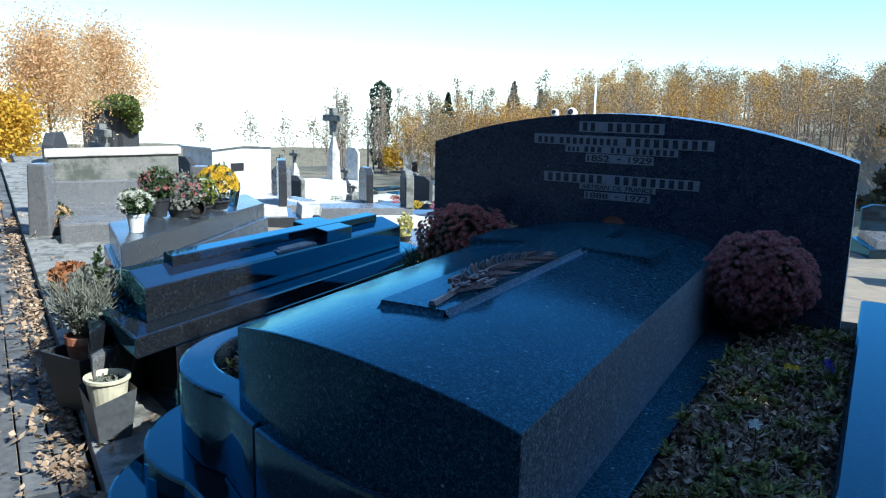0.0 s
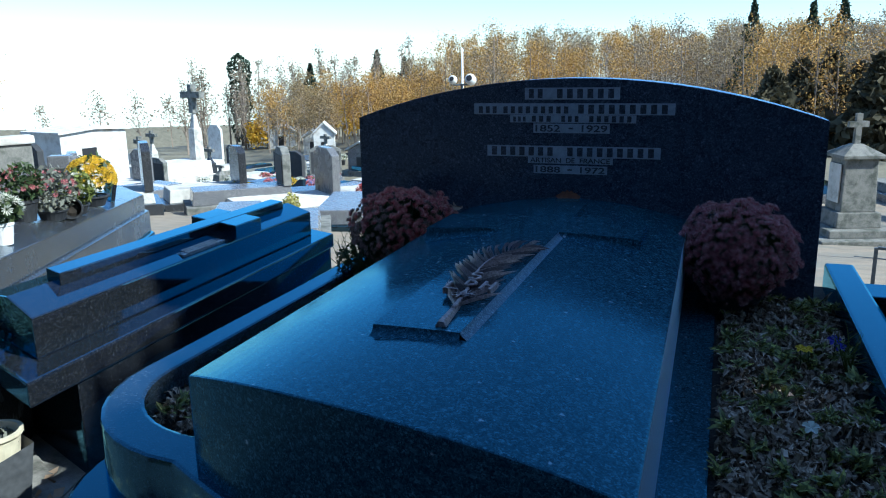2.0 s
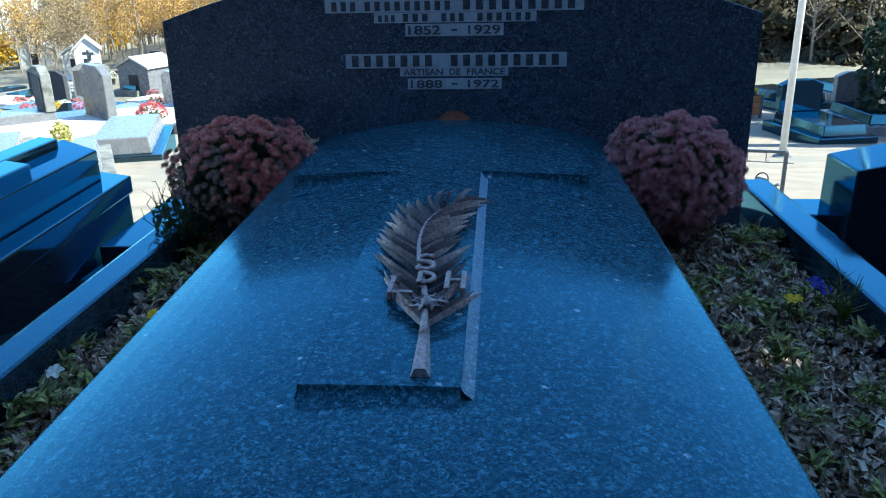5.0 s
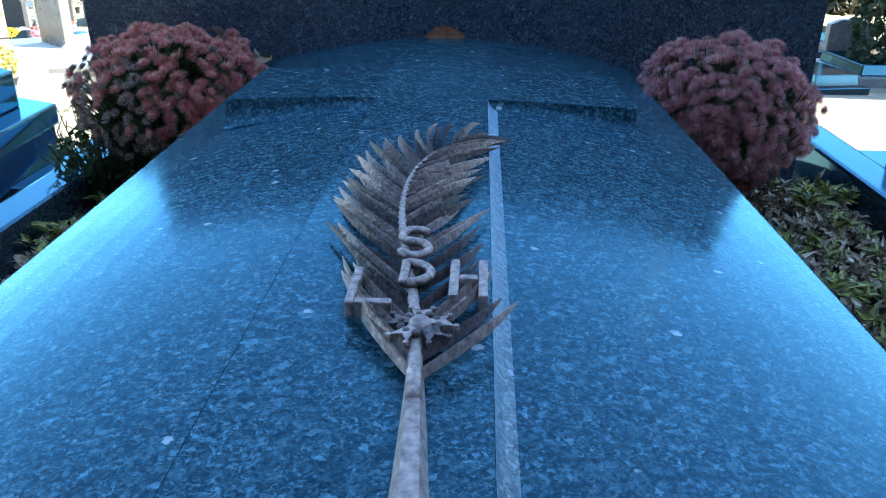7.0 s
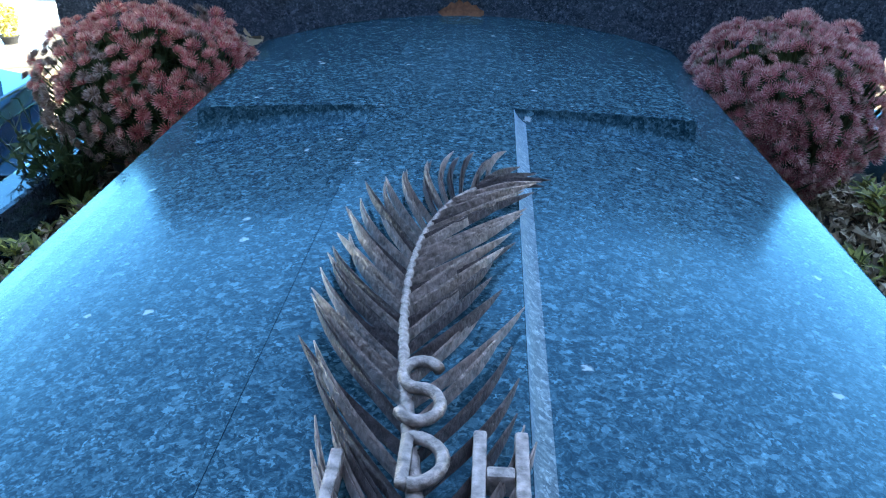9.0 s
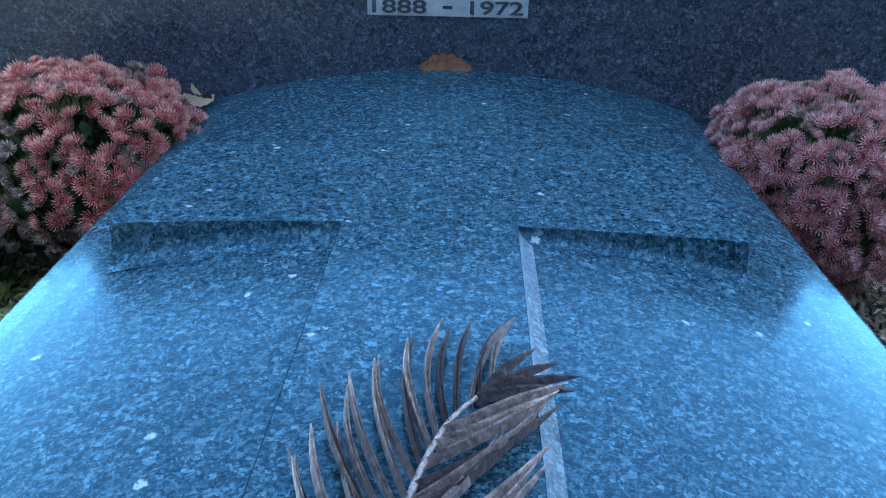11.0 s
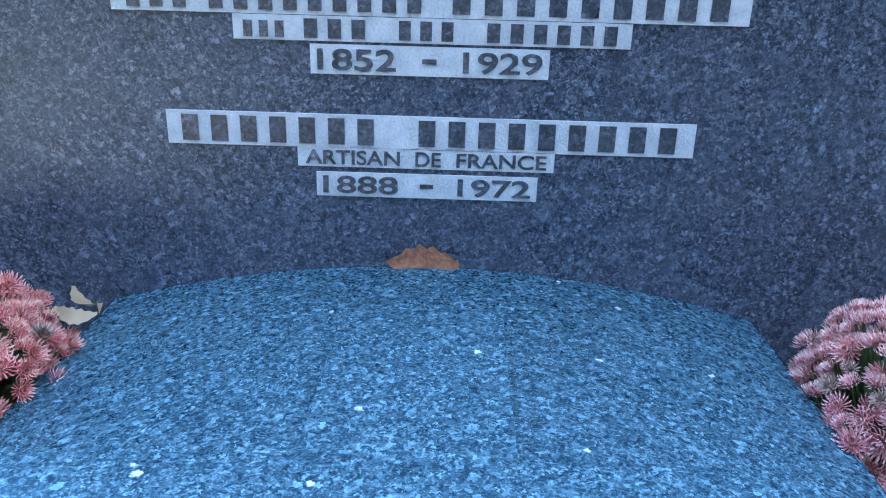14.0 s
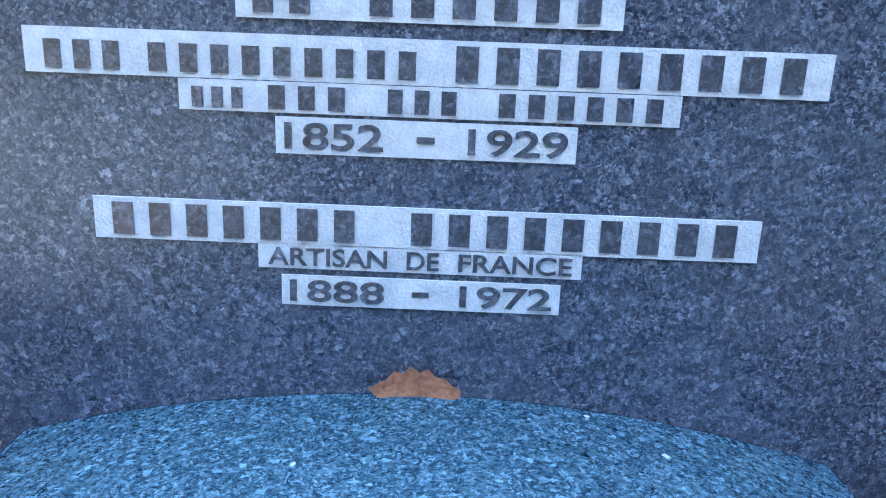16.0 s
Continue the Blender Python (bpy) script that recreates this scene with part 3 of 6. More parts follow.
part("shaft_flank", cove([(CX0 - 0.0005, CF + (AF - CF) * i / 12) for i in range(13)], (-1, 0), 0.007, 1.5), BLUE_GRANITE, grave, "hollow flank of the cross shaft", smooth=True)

# plinth under the slab, a ledge beside the planting
part("slab_plinth", Shape().box(-0.47, 0.628, -2.02, -0.02, 0.38, 0.535), BLUE_GRANITE, grave, "polished granite ledge under the slab", bevel=0.006)

# stele
outline = [(-HEAD_W, 0.30)] + [(HEAD_W * (-1 + i / 14), arc_z(HEAD_W * (-1 + i / 14), HEAD_W, HEAD_TOP, HEAD_SIDE)) for i in range(29)] + [(HEAD_W, 0.30)]
stele = part("stele", Shape().prism(outline, 0.0, 0.17, axis="y"), STELE_GRANITE, grave, "wide granite stele with an arched top", bevel=0.002)


# inscription: pale tooled panels, polished letters standing on them
def text_mesh(body, height, depth):
    cu = bpy.data.curves.new("letters", "FONT")
    cu.body, cu.align_x, cu.extrude, cu.size = body, "LEFT", depth / 2, 1.0
    cu.offset = 0.019
    tmp = bpy.data.objects.new("letters", cu)
    scene.collection.objects.link(tmp)
    me = bpy.data.meshes.new_from_object(tmp.evaluated_get(bpy.context.evaluated_depsgraph_get()))
    bpy.data.objects.remove(tmp)
    bpy.data.curves.remove(cu)
    co = np.empty(len(me.vertices) * 3)
    me.vertices.foreach_get("co", co)
    return me, co.reshape(-1, 3)


def panel(x0, x1, z0, z1, label):
    pl = part("inscription_panel", Shape().box(x0, x1, -0.0025, 0.002, z0, z1), PLATE, grave, label)
    return pl


def lettered(x0, x1, z0, z1, words, label):
    """A panel with words that can be read; each word is (text, from, to) along the panel."""
    pl = panel(x0, x1, z0, z1, label)
    pad = 0.13 * (z1 - z0)
    for body, a, b in words:
        me, co = text_mesh(body, 1, 1)
        lo, hi = co.min(0), co.max(0)
        xa, xb = x0 + a * (x1 - x0), x0 + b * (x1 - x0)
        q = np.empty_like(co)
        q[:, 0] = xa + (co[:, 0] - lo[0]) / (hi[0] - lo[0]) * (xb - xa)
        foot, rise = (pad, z1 - z0 - 2 * pad) if body != "-" else (0.42 * (z1 - z0), 0.17 * (z1 - z0))
        q[:, 2] = z0 + foot + (co[:, 1] - lo[1]) / (hi[1] - lo[1]) * rise
        q[:, 1] = -0.0015 - 0.0028 * (co[:, 2] - lo[2]) / (hi[2] - lo[2])
        me.vertices.foreach_set("co", q.astype(np.float32).ravel())
        me.update()
        me.materials.clear()
        me.materials.append(LETTER)
        part("letters", me, LETTER, pl)


def barred(x0, x1, z0, z1, words, label):
    """A panel whose name is given by plain bars, one a letter; words are (letters, from, to, height)."""
    pl = panel(x0, x1, z0, z1, label)
    pad = 0.11 * (z1 - z0)
    for count, a, b, high in words:
        xa, xb = x0 + a * (x1 - x0), x0 + b * (x1 - x0)
        step = (xb - xa) / count
        for i in range(count):
            s = Shape().box(xa + step * (i + 0.16), xa + step * (i + 0.72), -0.0042, -0.0015, z0 + pad, z0 + pad + high * (z1 - z0 - 2 * pad))
            part("name_bar", s, LETTER, pl)


barred(-0.205, 0.200, 1.338, 1.388, [(2, 0.03, 0.22, 1), (6, 0.33, 0.97, 1)], "pale panel with a dark carved name")
barred(-0.434, 0.424, 1.274, 1.322, [(3, 0.02, 0.13, 0.8), (9, 0.15, 0.50, 0.8), (9, 0.53, 0.98, 1)], "pale panel with a dark carved name")
barred(-0.270, 0.270, 1.240, 1.273, [(3, 0.02, 0.14, 0.85), (3, 0.17, 0.35, 1), (3, 0.41, 0.57, 1), (6, 0.63, 0.98, 1)], "pale panel with a dark carved name")
lettered(-0.166, 0.162, 1.196, 1.236, [("1852", 0.03, 0.36), ("-", 0.47, 0.53), ("1929", 0.64, 0.97)], "pale panel with dark carved dates")
barred(-0.374, 0.374, 1.092, 1.140, [(7, 0.02, 0.41, 1), (9, 0.47, 0.98, 1)], "pale panel with a dark carved name")
lettered(-0.189, 0.179, 1.064, 1.093, [("ARTISAN", 0.03, 0.40), ("DE", 0.46, 0.56), ("FRANCE", 0.62, 0.97)], "pale panel with a dark carved honour")
lettered(-0.163, 0.157, 1.020, 1.056, [("1888", 0.03, 0.37), ("-", 0.47, 0.53), ("1972", 0.64, 0.97)], "pale panel with dark carved dates")

# ---------------------------------------------------------------- bronze palm
palm = thing("palm_branch", "patinated bronze palm branch with rosette lying on the granite cross", "ornament")
PZ = 0.934


SPINE = [(0.054, -1.850), (0.049, -1.74), (0.040, -1.62), (0.020, -1.49), (0.009, -1.40), (0.006, -1.32), (0.013, -1.235), (0.038, -1.150), (0.080, -1.095)]


def rib(u):
    """The midrib: straight from the stem, then curving to the east."""
    k = min(len(SPINE) - 2, int(u * (len(SPINE) - 1)))
    w = u * (len(SPINE) - 1) - k
    p = [Vector((*SPINE[max(0, min(len(SPINE) - 1, k + j))], 0)) for j in (-1, 0, 1, 2)]
    q = 0.5 * (2 * p[1] + (p[2] - p[0]) * w + (2 * p[0] - 5 * p[1] + 4 * p[2] - p[3]) * w * w + (3 * p[1] - p[0] - 3 * p[2] + p[3]) * w ** 3)
    return Vector((q.x, q.y, PZ + 0.007 + 0.006 * math.sin(math.pi * u)))


part("midrib", Shape().tube([rib(i / 40) for i in range(5, 41)], [0.0068 - 0.0052 * (i / 40) for i in range(5, 41)], 8), BRONZE_WORN, palm, smooth=True)
s = Shape()
for i in range(7):
    u = 0.02 + 0.16 * i / 6
    c, w = rib(u), 0.013 - 0.0011 * i
    s.v += [(c.x - w, c.y, c.z - 0.010), (c.x - 0.5 * w, c.y, c.z + 0.002), (c.x + 0.5 * w, c.y, c.z + 0.002), (c.x + w, c.y, c.z - 0.010)]
    if i:
        k = len(s.v) - 8
        s.f += [(k + j, k + j + 1, k + j + 5, k + j + 4) for j in range(3)]
s.f += [(0, 1, 2, 3), (24, 25, 26, 27)]
part("stem", s, BRONZE_WORN, palm, "flattened worn bronze stem")
rng = np.random.default_rng(5)


def blade(a, tip, width, lift, bow):
    """A ridged, slightly bowed leaflet from a to tip."""
    a, tip = Vector(a), Vector(tip)
    d = (tip - a)
    side = Vector((-d.y, d.x, 0)).normalized()
    s = Shape()
    p, f = [], []
    n = 7
    for i in range(n + 1):
        u = i / n
        w = width * (0.45 + 1.2 * u) * (1 - u) ** 0.55 * 1.2 if u < 1 else 0.0006
        c = a + d * u + side * (bow * d.length * math.sin(math.pi * u)) + Vector((0, 0, lift * math.sin(math.pi * u)))
        k = min(1.0, 2.2 * (1 - u) + 0.05)
        p += [c + side * w - Vector((0, 0, 0.006 * k)), c + side * 0.35 * w + Vector((0, 0, 0.003 * k)), c - side * 0.2 * w - Vector((0, 0, 0.001 * k)), c - side * 0.6 * w + Vector((0, 0, 0.003 * k)), c - side * w - Vector((0, 0, 0.006 * k))]
        if i:
            q = 5 * i
            f += [(q - 5 + j, q + j, q + j + 1, q - 4 + j) for j in range(4)]
    return s.add(p, f)


for side, n in ((-1, 36), (1, 32)):
    for i in range(n):
        u = 0.15 + 0.83 * (i + 0.3 * rng.random()) / n
        if side > 0 and u > 0.86:
            continue
        a = rib(u)
        t = (rib(min(1, u + 0.04)) - rib(u - 0.04)).normalized()
        ang = radians((25 if side < 0 else -35) * (1 + 0.10 * rng.normal()))
        d = Vector((t.x * math.cos(ang) - t.y * math.sin(ang), t.x * math.sin(ang) + t.y * math.cos(ang), 0))
        size = (0.172 if side < 0 else 0.150 if u > 0.3 else 0.140) * (1 - 0.40 * max(0, u - 0.75) / 0.25) * (0.86 + 0.24 * rng.random())
        tip = a + d * size
        limit = 0.112 + 0.022 * rng.random() if d.x > 0 else -0.076 + 0.010 * rng.random()
        if abs(tip.x - a.x) > abs(limit - a.x) and d.x * limit > 0:
            tip = a + (tip - a) * max(0.35, (limit - a.x) / (tip.x - a.x))
        tip.z = PZ + 0.005 + 0.010 * rng.random()
        part("leaflet", blade(a, tip, 0.0029 + 0.0012 * rng.random(), 0.003 + 0.006 * rng.random(), -side * (0.04 + 0.04 * rng.random())), BRONZE_WORN if rng.random() < 0.6 else BRONZE, palm)
for tip in ((0.142, -1.088), (0.134, -1.108), (0.126, -1.070), (0.108, -1.050)):
    part("leaflet", blade(rib(0.93), (*tip, PZ + 0.008), 0.0036, 0.004, 0.03), BRONZE, palm)

# medal on the stem: a domed heart, a wreath of knobs, five forked arms with balls at their points
RX, RY = 0.047, -1.652
MEDAL = Matrix.Translation((RX, RY, PZ + 0.018)) @ Matrix.Scale(0.70, 4)
s = Shape()
for i in range(11):
    a = 2 * math.pi * i / 11
    s.lathe([(0.0004, 0.0045), (0.004, 0.0035), (0.0058, 0), (0.004, -0.004), (0.0004, -0.005)], 7, MEDAL @ Matrix.Translation((0.0215 * math.cos(a), 0.0215 * math.sin(a), 0.001 * (i % 3))))
part("wreath", s, BRONZE, palm, smooth=True)
for i in range(5):
    a = 2 * math.pi * i / 5 + radians(90)
    m = MEDAL @ Matrix.Rotation(a, 4, "Z")
    s = Shape().add([(0.012, -0.005, 0.004), (0.012, 0.005, 0.004), (0.038, 0.013, 0.001), (0.030, 0, 0.003), (0.038, -0.013, 0.001), (0.012, -0.005, -0.012), (0.012, 0.005, -0.012), (0.038, 0.013, -0.012), (0.030, 0, -0.012), (0.038, -0.013, -0.012)],
                    [(0, 3, 1), (1, 3, 2), (0, 4, 3), (5, 6, 8), (6, 7, 8), (5, 8, 9), (0, 1, 6, 5), (1, 2, 7, 6), (2, 3, 8, 7), (3, 4, 9, 8), (4, 0, 5, 9)], m)
    for y in (-0.013, 0.013):
        s.lathe([(0.0004, 0.004), (0.0035, 0.002), (0.0035, -0.003), (0.0004, -0.005)], 7, m @ Matrix.Translation((0.039, y, 0)))
    part("medal_arm", s, BRONZE if i % 2 else BRONZE_WORN, palm, "forked bronze arm of the medal")
part("medal_heart", Shape().lathe([(0.0005, 0.011), (0.007, 0.010), (0.012, 0.006), (0.0145, 0.0), (0.0145, -0.012)], 18, MEDAL), BRONZE_WORN, palm, "domed worn bronze disc", smooth=True)
zb, zt = PZ + 0.006, PZ + 0.022
part("initial", Shape().box(-0.018, -0.010, -1.624, -1.556, zb, zt).box(-0.010, 0.021, -1.624, -1.615, zb, zt), BRONZE_WORN, palm, bevel=0.002)
part("initial", Shape().box(0.067, 0.0755, -1.606, -1.534, zb, zt).box(0.0925, 0.101, -1.606, -1.534, zb, zt).box(0.0755, 0.0925, -1.574, -1.565, zb, zt), BRONZE_WORN, palm, bevel=0.002)
curl = [(0.030 + 0.013 * math.cos(q), -1.478 + 0.0155 * math.sin(q), PZ + 0.020) for q in np.linspace(radians(25), radians(270), 12)]
curl += [(0.031 + 0.014 * math.cos(q), -1.510 + 0.0165 * math.sin(q), PZ + 0.020) for q in np.linspace(radians(80), radians(-155), 12)]
part("initial", Shape().tube(curl, 0.0045, 6), BRONZE_WORN, palm, smooth=True)
bowl = [(0.030 + 0.020 * math.cos(q), -1.562 + 0.020 * math.sin(q), PZ + 0.020) for q in np.linspace(radians(-90), radians(90), 12)]
part("initial", Shape().tube(bowl + [(0.027, -1.542, PZ + 0.020), (0.027, -1.582, PZ + 0.020), bowl[0]], 0.0045, 6), BRONZE_WORN, palm, smooth=True)


# ---------------------------------------------------------------- flowers
def flower_head(s, m, r, petals, rings, rng, tips=None):
    """A chrysanthemum head: rings of narrow petals, curving in towards the middle; their ends go to tips where it is given."""
    for q in range(rings):
        reach, tilt = r * (1 - 0.12 * q), 0.35 + 0.30 * q
        for i in range(petals):
            a = 2 * math.pi * (i + 0.5 * (q % 2) + 0.3 * rng.random()) / petals
            ca, sa = math.cos(a), math.sin(a)
            w = (0.085 if tips is None else 0.055) * r
            out, up = reach * math.cos(tilt), reach * math.sin(tilt)
            e = up + r * (0.08 + 0.16 * rng.random())
            if tips is None:
                p = [(0.15 * out * ca, 0.15 * out * sa, 0.1 * up), (0.7 * out * ca - w * sa, 0.7 * out * sa + w * ca, 0.75 * up), (out * ca, out * sa, e), (0.7 * out * ca + w * sa, 0.7 * out * sa - w * ca, 0.75 * up)]
                s.v += [tuple(m @ Vector(c)) for c in p]
                s.f.append(tuple(range(len(s.v) - 4, len(s.v))))
                continue
            lo, hi = [(k * out * ca + v * w * sa, k * out * sa - v * w * ca, z) for k, v, z in ((0.12, 0, 0.1 * up), (0.82, -1, 0.80 * up), (0.82, 1, 0.80 * up))], [(k * out * ca + v * w * sa, k * out * sa - v * w * ca, z) for k, v, z in ((0.82, -1, 0.80 * up), (0.98, -0.3, e), (0.98, 0.3, e), (0.82, 1, 0.80 * up))]
            for target, p in ((s, lo), (tips, hi)):
                target.v += [tuple(m @ Vector(c)) for c in p]
                target.f.append(tuple(range(len(target.v) - len(p), len(target.v))))


def chrysanthemum(name, label, centre, size, heads, r, petals, rings, colours, seed, low=-0.35, pot=None, gaps=0.0, foliage=900, fade=None):
    """A dome of heads on stems that spread from the pot. colours: petals and their tips; fade: the side on which the heads have withered."""
    rng = np.random.default_rng(seed)
    ob = thing(name, label, "plant")
    c = Vector(centre)
    foot = c + Vector((0, 0, -0.85 * size[2]))
    blossoms, ends, withered, stalks = Shape(), Shape(), Shape(), Shape()
    golden = math.pi * (3 - math.sqrt(5))
    for i in range(heads):
        z = 1 - (1 - low) * (i + 0.5) / heads
        a = golden * i
        d = Vector((math.sqrt(1 - z * z) * math.cos(a), math.sqrt(1 - z * z) * math.sin(a), z))
        if rng.random() < gaps * (1.2 - z) + 0.5 * max(0.0, -z):
            continue
        lump = 1 + 0.11 * noise.noise(d * 3.4 + Vector((seed, 0, 0))) + 0.035 * rng.normal() - 0.10 * (rng.random() < 0.25)
        wide = 1 + 0.55 * min(0.0, z + 0.05)
        at = c + Vector((d.x * size[0] * wide, d.y * size[1] * wide, d.z * size[2])) * lump
        if at.y > -0.012 and abs(at.x) < 1.0 and centre[1] > -0.5:
            at.y = -0.012 - 0.01 * rng.random()
        n = (d + Vector(rng.normal(size=3)) * 0.42 + Vector((0, -0.1, 0.45))).normalized()
        m = Matrix.Translation(at) @ n.to_track_quat("Z", "Y").to_matrix().to_4x4()
        old = fade is not None and d.dot(Vector(fade)) + 0.25 * rng.normal() > 0.32
        if old or rng.random() < 0.10:
            flower_head(withered, m, r * (0.6 + 0.4 * rng.random()), petals - 4, rings, rng)
        else:
            flower_head(blossoms, m, r * (0.75 + 0.5 * rng.random()), petals, rings, rng, ends)
        if i % 2 == 0:
            stalks.tube([foot + Vector((d.x, d.y, 0)) * 0.03, foot.lerp(at, 0.6) + Vector((d.x, d.y, 0)) * 0.02, at], [0.003, 0.0025, 0.0016], 4)
    part("blossoms", blossoms, colours[0], ob, fix=False)
    part("petal_fringe", ends, colours[1], ob, "pale petal tips", fix=False)
    part("withered_blossoms", withered, FADED, ob, "faded brownish flower heads", fix=False)
    tagged(part("stem_tangle", stalks, FOLIAGE, ob, fix=False), kind="stuff")
    fol = leaves(foliage, c + Vector((0, 0, 0.02 * size[2])), (size[0] * 0.78, size[1] * 0.78, size[2] * 0.74), 0.022 * (size[0] / 0.22), rng, 0.45)
    keep = fol.reshape(-1, 4, 3)
    keep = keep[keep[:, :, 1].max(1) < -0.004] if centre[1] > -0.5 and abs(centre[0]) < 1.2 else keep
    part("leaves", soup("leaves", keep.reshape(-1, 3), FOLIAGE), FOLIAGE, ob)
    if pot:
        r0, r1, z0, z1, mat = pot
        part("pot", Shape().lathe([(0.001, z0), (r0, z0), (r1, z1), (r1 + 0.006, z1), (r1 + 0.006, z1 + 0.02), (r1 - 0.006, z1 + 0.02), (r1 - 0.012, z1 - 0.02), (0.001, z1 - 0.02)], 24, Matrix.Translation((c.x, c.y, 0))), mat, ob, smooth=False)
    return ob


chrysanthemum("chrysanthemum", "large faded pink chrysanthemum with open leggy stems in a pot", (-0.680, -0.240, 0.765), (0.252, 0.210, 0.190), 720, 0.021, 18, 4, (PINK, PINK_TIP), 3, low=-0.6, pot=(0.08, 0.11, 0.515, 0.62, PLASTIC), gaps=0.15, foliage=1100, fade=(-0.75, -0.35, -0.5))
chrysanthemum("chrysanthemum", "dense dome of mauve chrysanthemum flowers in a low pot", (0.690, -0.245, 0.758), (0.212, 0.220, 0.203), 860, 0.019, 18, 4, (MAUVE, MAUVE_TIP), 4, low=-0.8, pot=(0.08, 0.10, 0.515, 0.60, PLASTIC), foliage=700)


def bedding(name, label, x0, x1, y0, y1, count, seed, tall=0.105):
    """Low bedding plants: rosettes of leaves on mounds, curled dead leaves between them, bare soil in the gaps."""
    rng = np.random.default_rng(seed)
    ob = thing(name, label, "bedding plants", kind="stuff")
    green, dead = [], []

    def leaf(out, x, y, z, L, W, turn, tilt, roll, curl):
        m = Matrix.Translation((x, y, z)) @ Matrix.Rotation(turn, 4, "Z") @ Matrix.Rotation(tilt, 4, "Y") @ Matrix.Rotation(roll, 4, "X")
        rows = []
        for u, w in ((0.0, 0.10), (0.30, 1.0), (0.66, 0.85), (1.0, 0.08)):
            h = curl * L * math.sin(math.pi * u) - 0.22 * L * u * u * (1 - curl)
            rows.append([m @ Vector((u * L, k * w * W, h + 0.35 * w * W * k * k)) for k in (-1, 0, 1)])
        for a, b in zip(rows, rows[1:]):
            for i in (0, 1):
                out.extend([tuple(a[i]), tuple(b[i]), tuple(b[i + 1]), tuple(a[i]), tuple(b[i + 1]), tuple(a[i + 1])])

    rosettes = int(count / 150)
    for _ in range(rosettes):
        cx, cy = x0 + (x1 - x0) * rng.random(), y0 + (y1 - y0) * rng.random()
        mound = max(0.0, noise.noise(Vector((cx * 5, cy * 5, seed))) + 0.45)
        cz, size = 0.515 + tall * mound * (0.4 + 0.6 * rng.random()), 0.7 + 0.7 * rng.random()
        for i in range(int(9 + 9 * rng.random())):
            leaf(green, cx + rng.normal() * 0.008, cy + rng.normal() * 0.008, cz + 0.012 * rng.random(), size * (0.026 + 0.020 * rng.random()), size * (0.0040 + 0.004 * rng.random()), rng.random() * 6.28, -0.15 - 0.95 * rng.random(), rng.normal() * 0.5, 0.12 * rng.random())
    for _ in range(int(count / 4.5)):
        x, y = x0 + (x1 - x0) * rng.random(), y0 + (y1 - y0) * rng.random()
        z = 0.518 + tall * 0.7 * max(0.0, noise.noise(Vector((x * 5, y * 5, seed))) + 0.35) * rng.random()
        leaf(dead, x, y, z, 0.016 + 0.036 * rng.random() ** 2, 0.0045 + 0.008 * rng.random(), rng.random() * 6.28, rng.normal() * 0.8 - 0.4, rng.normal() * 0.9, 0.15 + 0.40 * rng.random())
    part("leaves", soup("leaves", np.array(green), IVY, True), IVY, ob)
    part("withered_leaves", soup("withered_leaves", np.array(dead), WITHERED, True), WITHERED, ob)
    return ob


bedding("bedding_plants", "dark low pansies and fading bedding plants with dead leaves", 0.650, 1.050, -1.93, -0.03, 21000, 11)
bedding("bedding_plants", "dark low ivy and bedding plants between slab and kerb", -0.865, -0.490, -1.75, -0.03, 16000, 12)


def pansy(x, y, z, r, colour, seed, label):
    rng = np.random.default_rng(seed)
    ob = thing("pansy", label, "flower", at=Matrix.Translation((x, y, z)))
    for i in range(5):
        a = 2 * math.pi * i / 5 + 0.3
        s = Shape()
        rim = [(0, 0, 0)] + [(r * (0.55 + 0.45 * math.sin(math.pi * t)) * math.cos(a + (t - 0.5) * 1.4), r * (0.55 + 0.45 * math.sin(math.pi * t)) * math.sin(a + (t - 0.5) * 1.4), 0.15 * r + 0.003 * math.sin(9 * t)) for t in np.linspace(0, 1, 7)]
        s.add(rim, [(0, j, j + 1) for j in range(1, 7)], Matrix.Rotation(0.5, 4, "X"))
        part("petal", s, colour, ob)
    part("stem", Shape().tube([(0, 0, 0), (0.004, 0.004, -0.04), (0, 0.01, 0.50 - z)], 0.0016, 5), FOLIAGE, ob)


pansy(0.880, -0.85, 0.618, 0.017, YELLOW, 1, "yellow pansy among dark leaves")
pansy(0.905, -0.83, 0.610, 0.015, YELLOW, 5, "yellow pansy among dark leaves")
pansy(0.990, -0.72, 0.610, 0.023, VIOLET, 2, "deep violet pansy beside the granite kerb")
pansy(1.005, -0.75, 0.600, 0.020, VIOLET, 6, "deep violet pansy beside the granite kerb")
pansy(0.856, -1.436, 0.622, 0.021, WHITE_PETAL, 3, "white pansy among dark leaves")
pansy(-0.80, -1.27, 0.610, 0.020, WHITE_PETAL, 4, "white pansy beside the slab")
pansy(-0.72, -0.95, 0.600, 0.018, YELLOW, 7, "yellow pansy beside the slab")


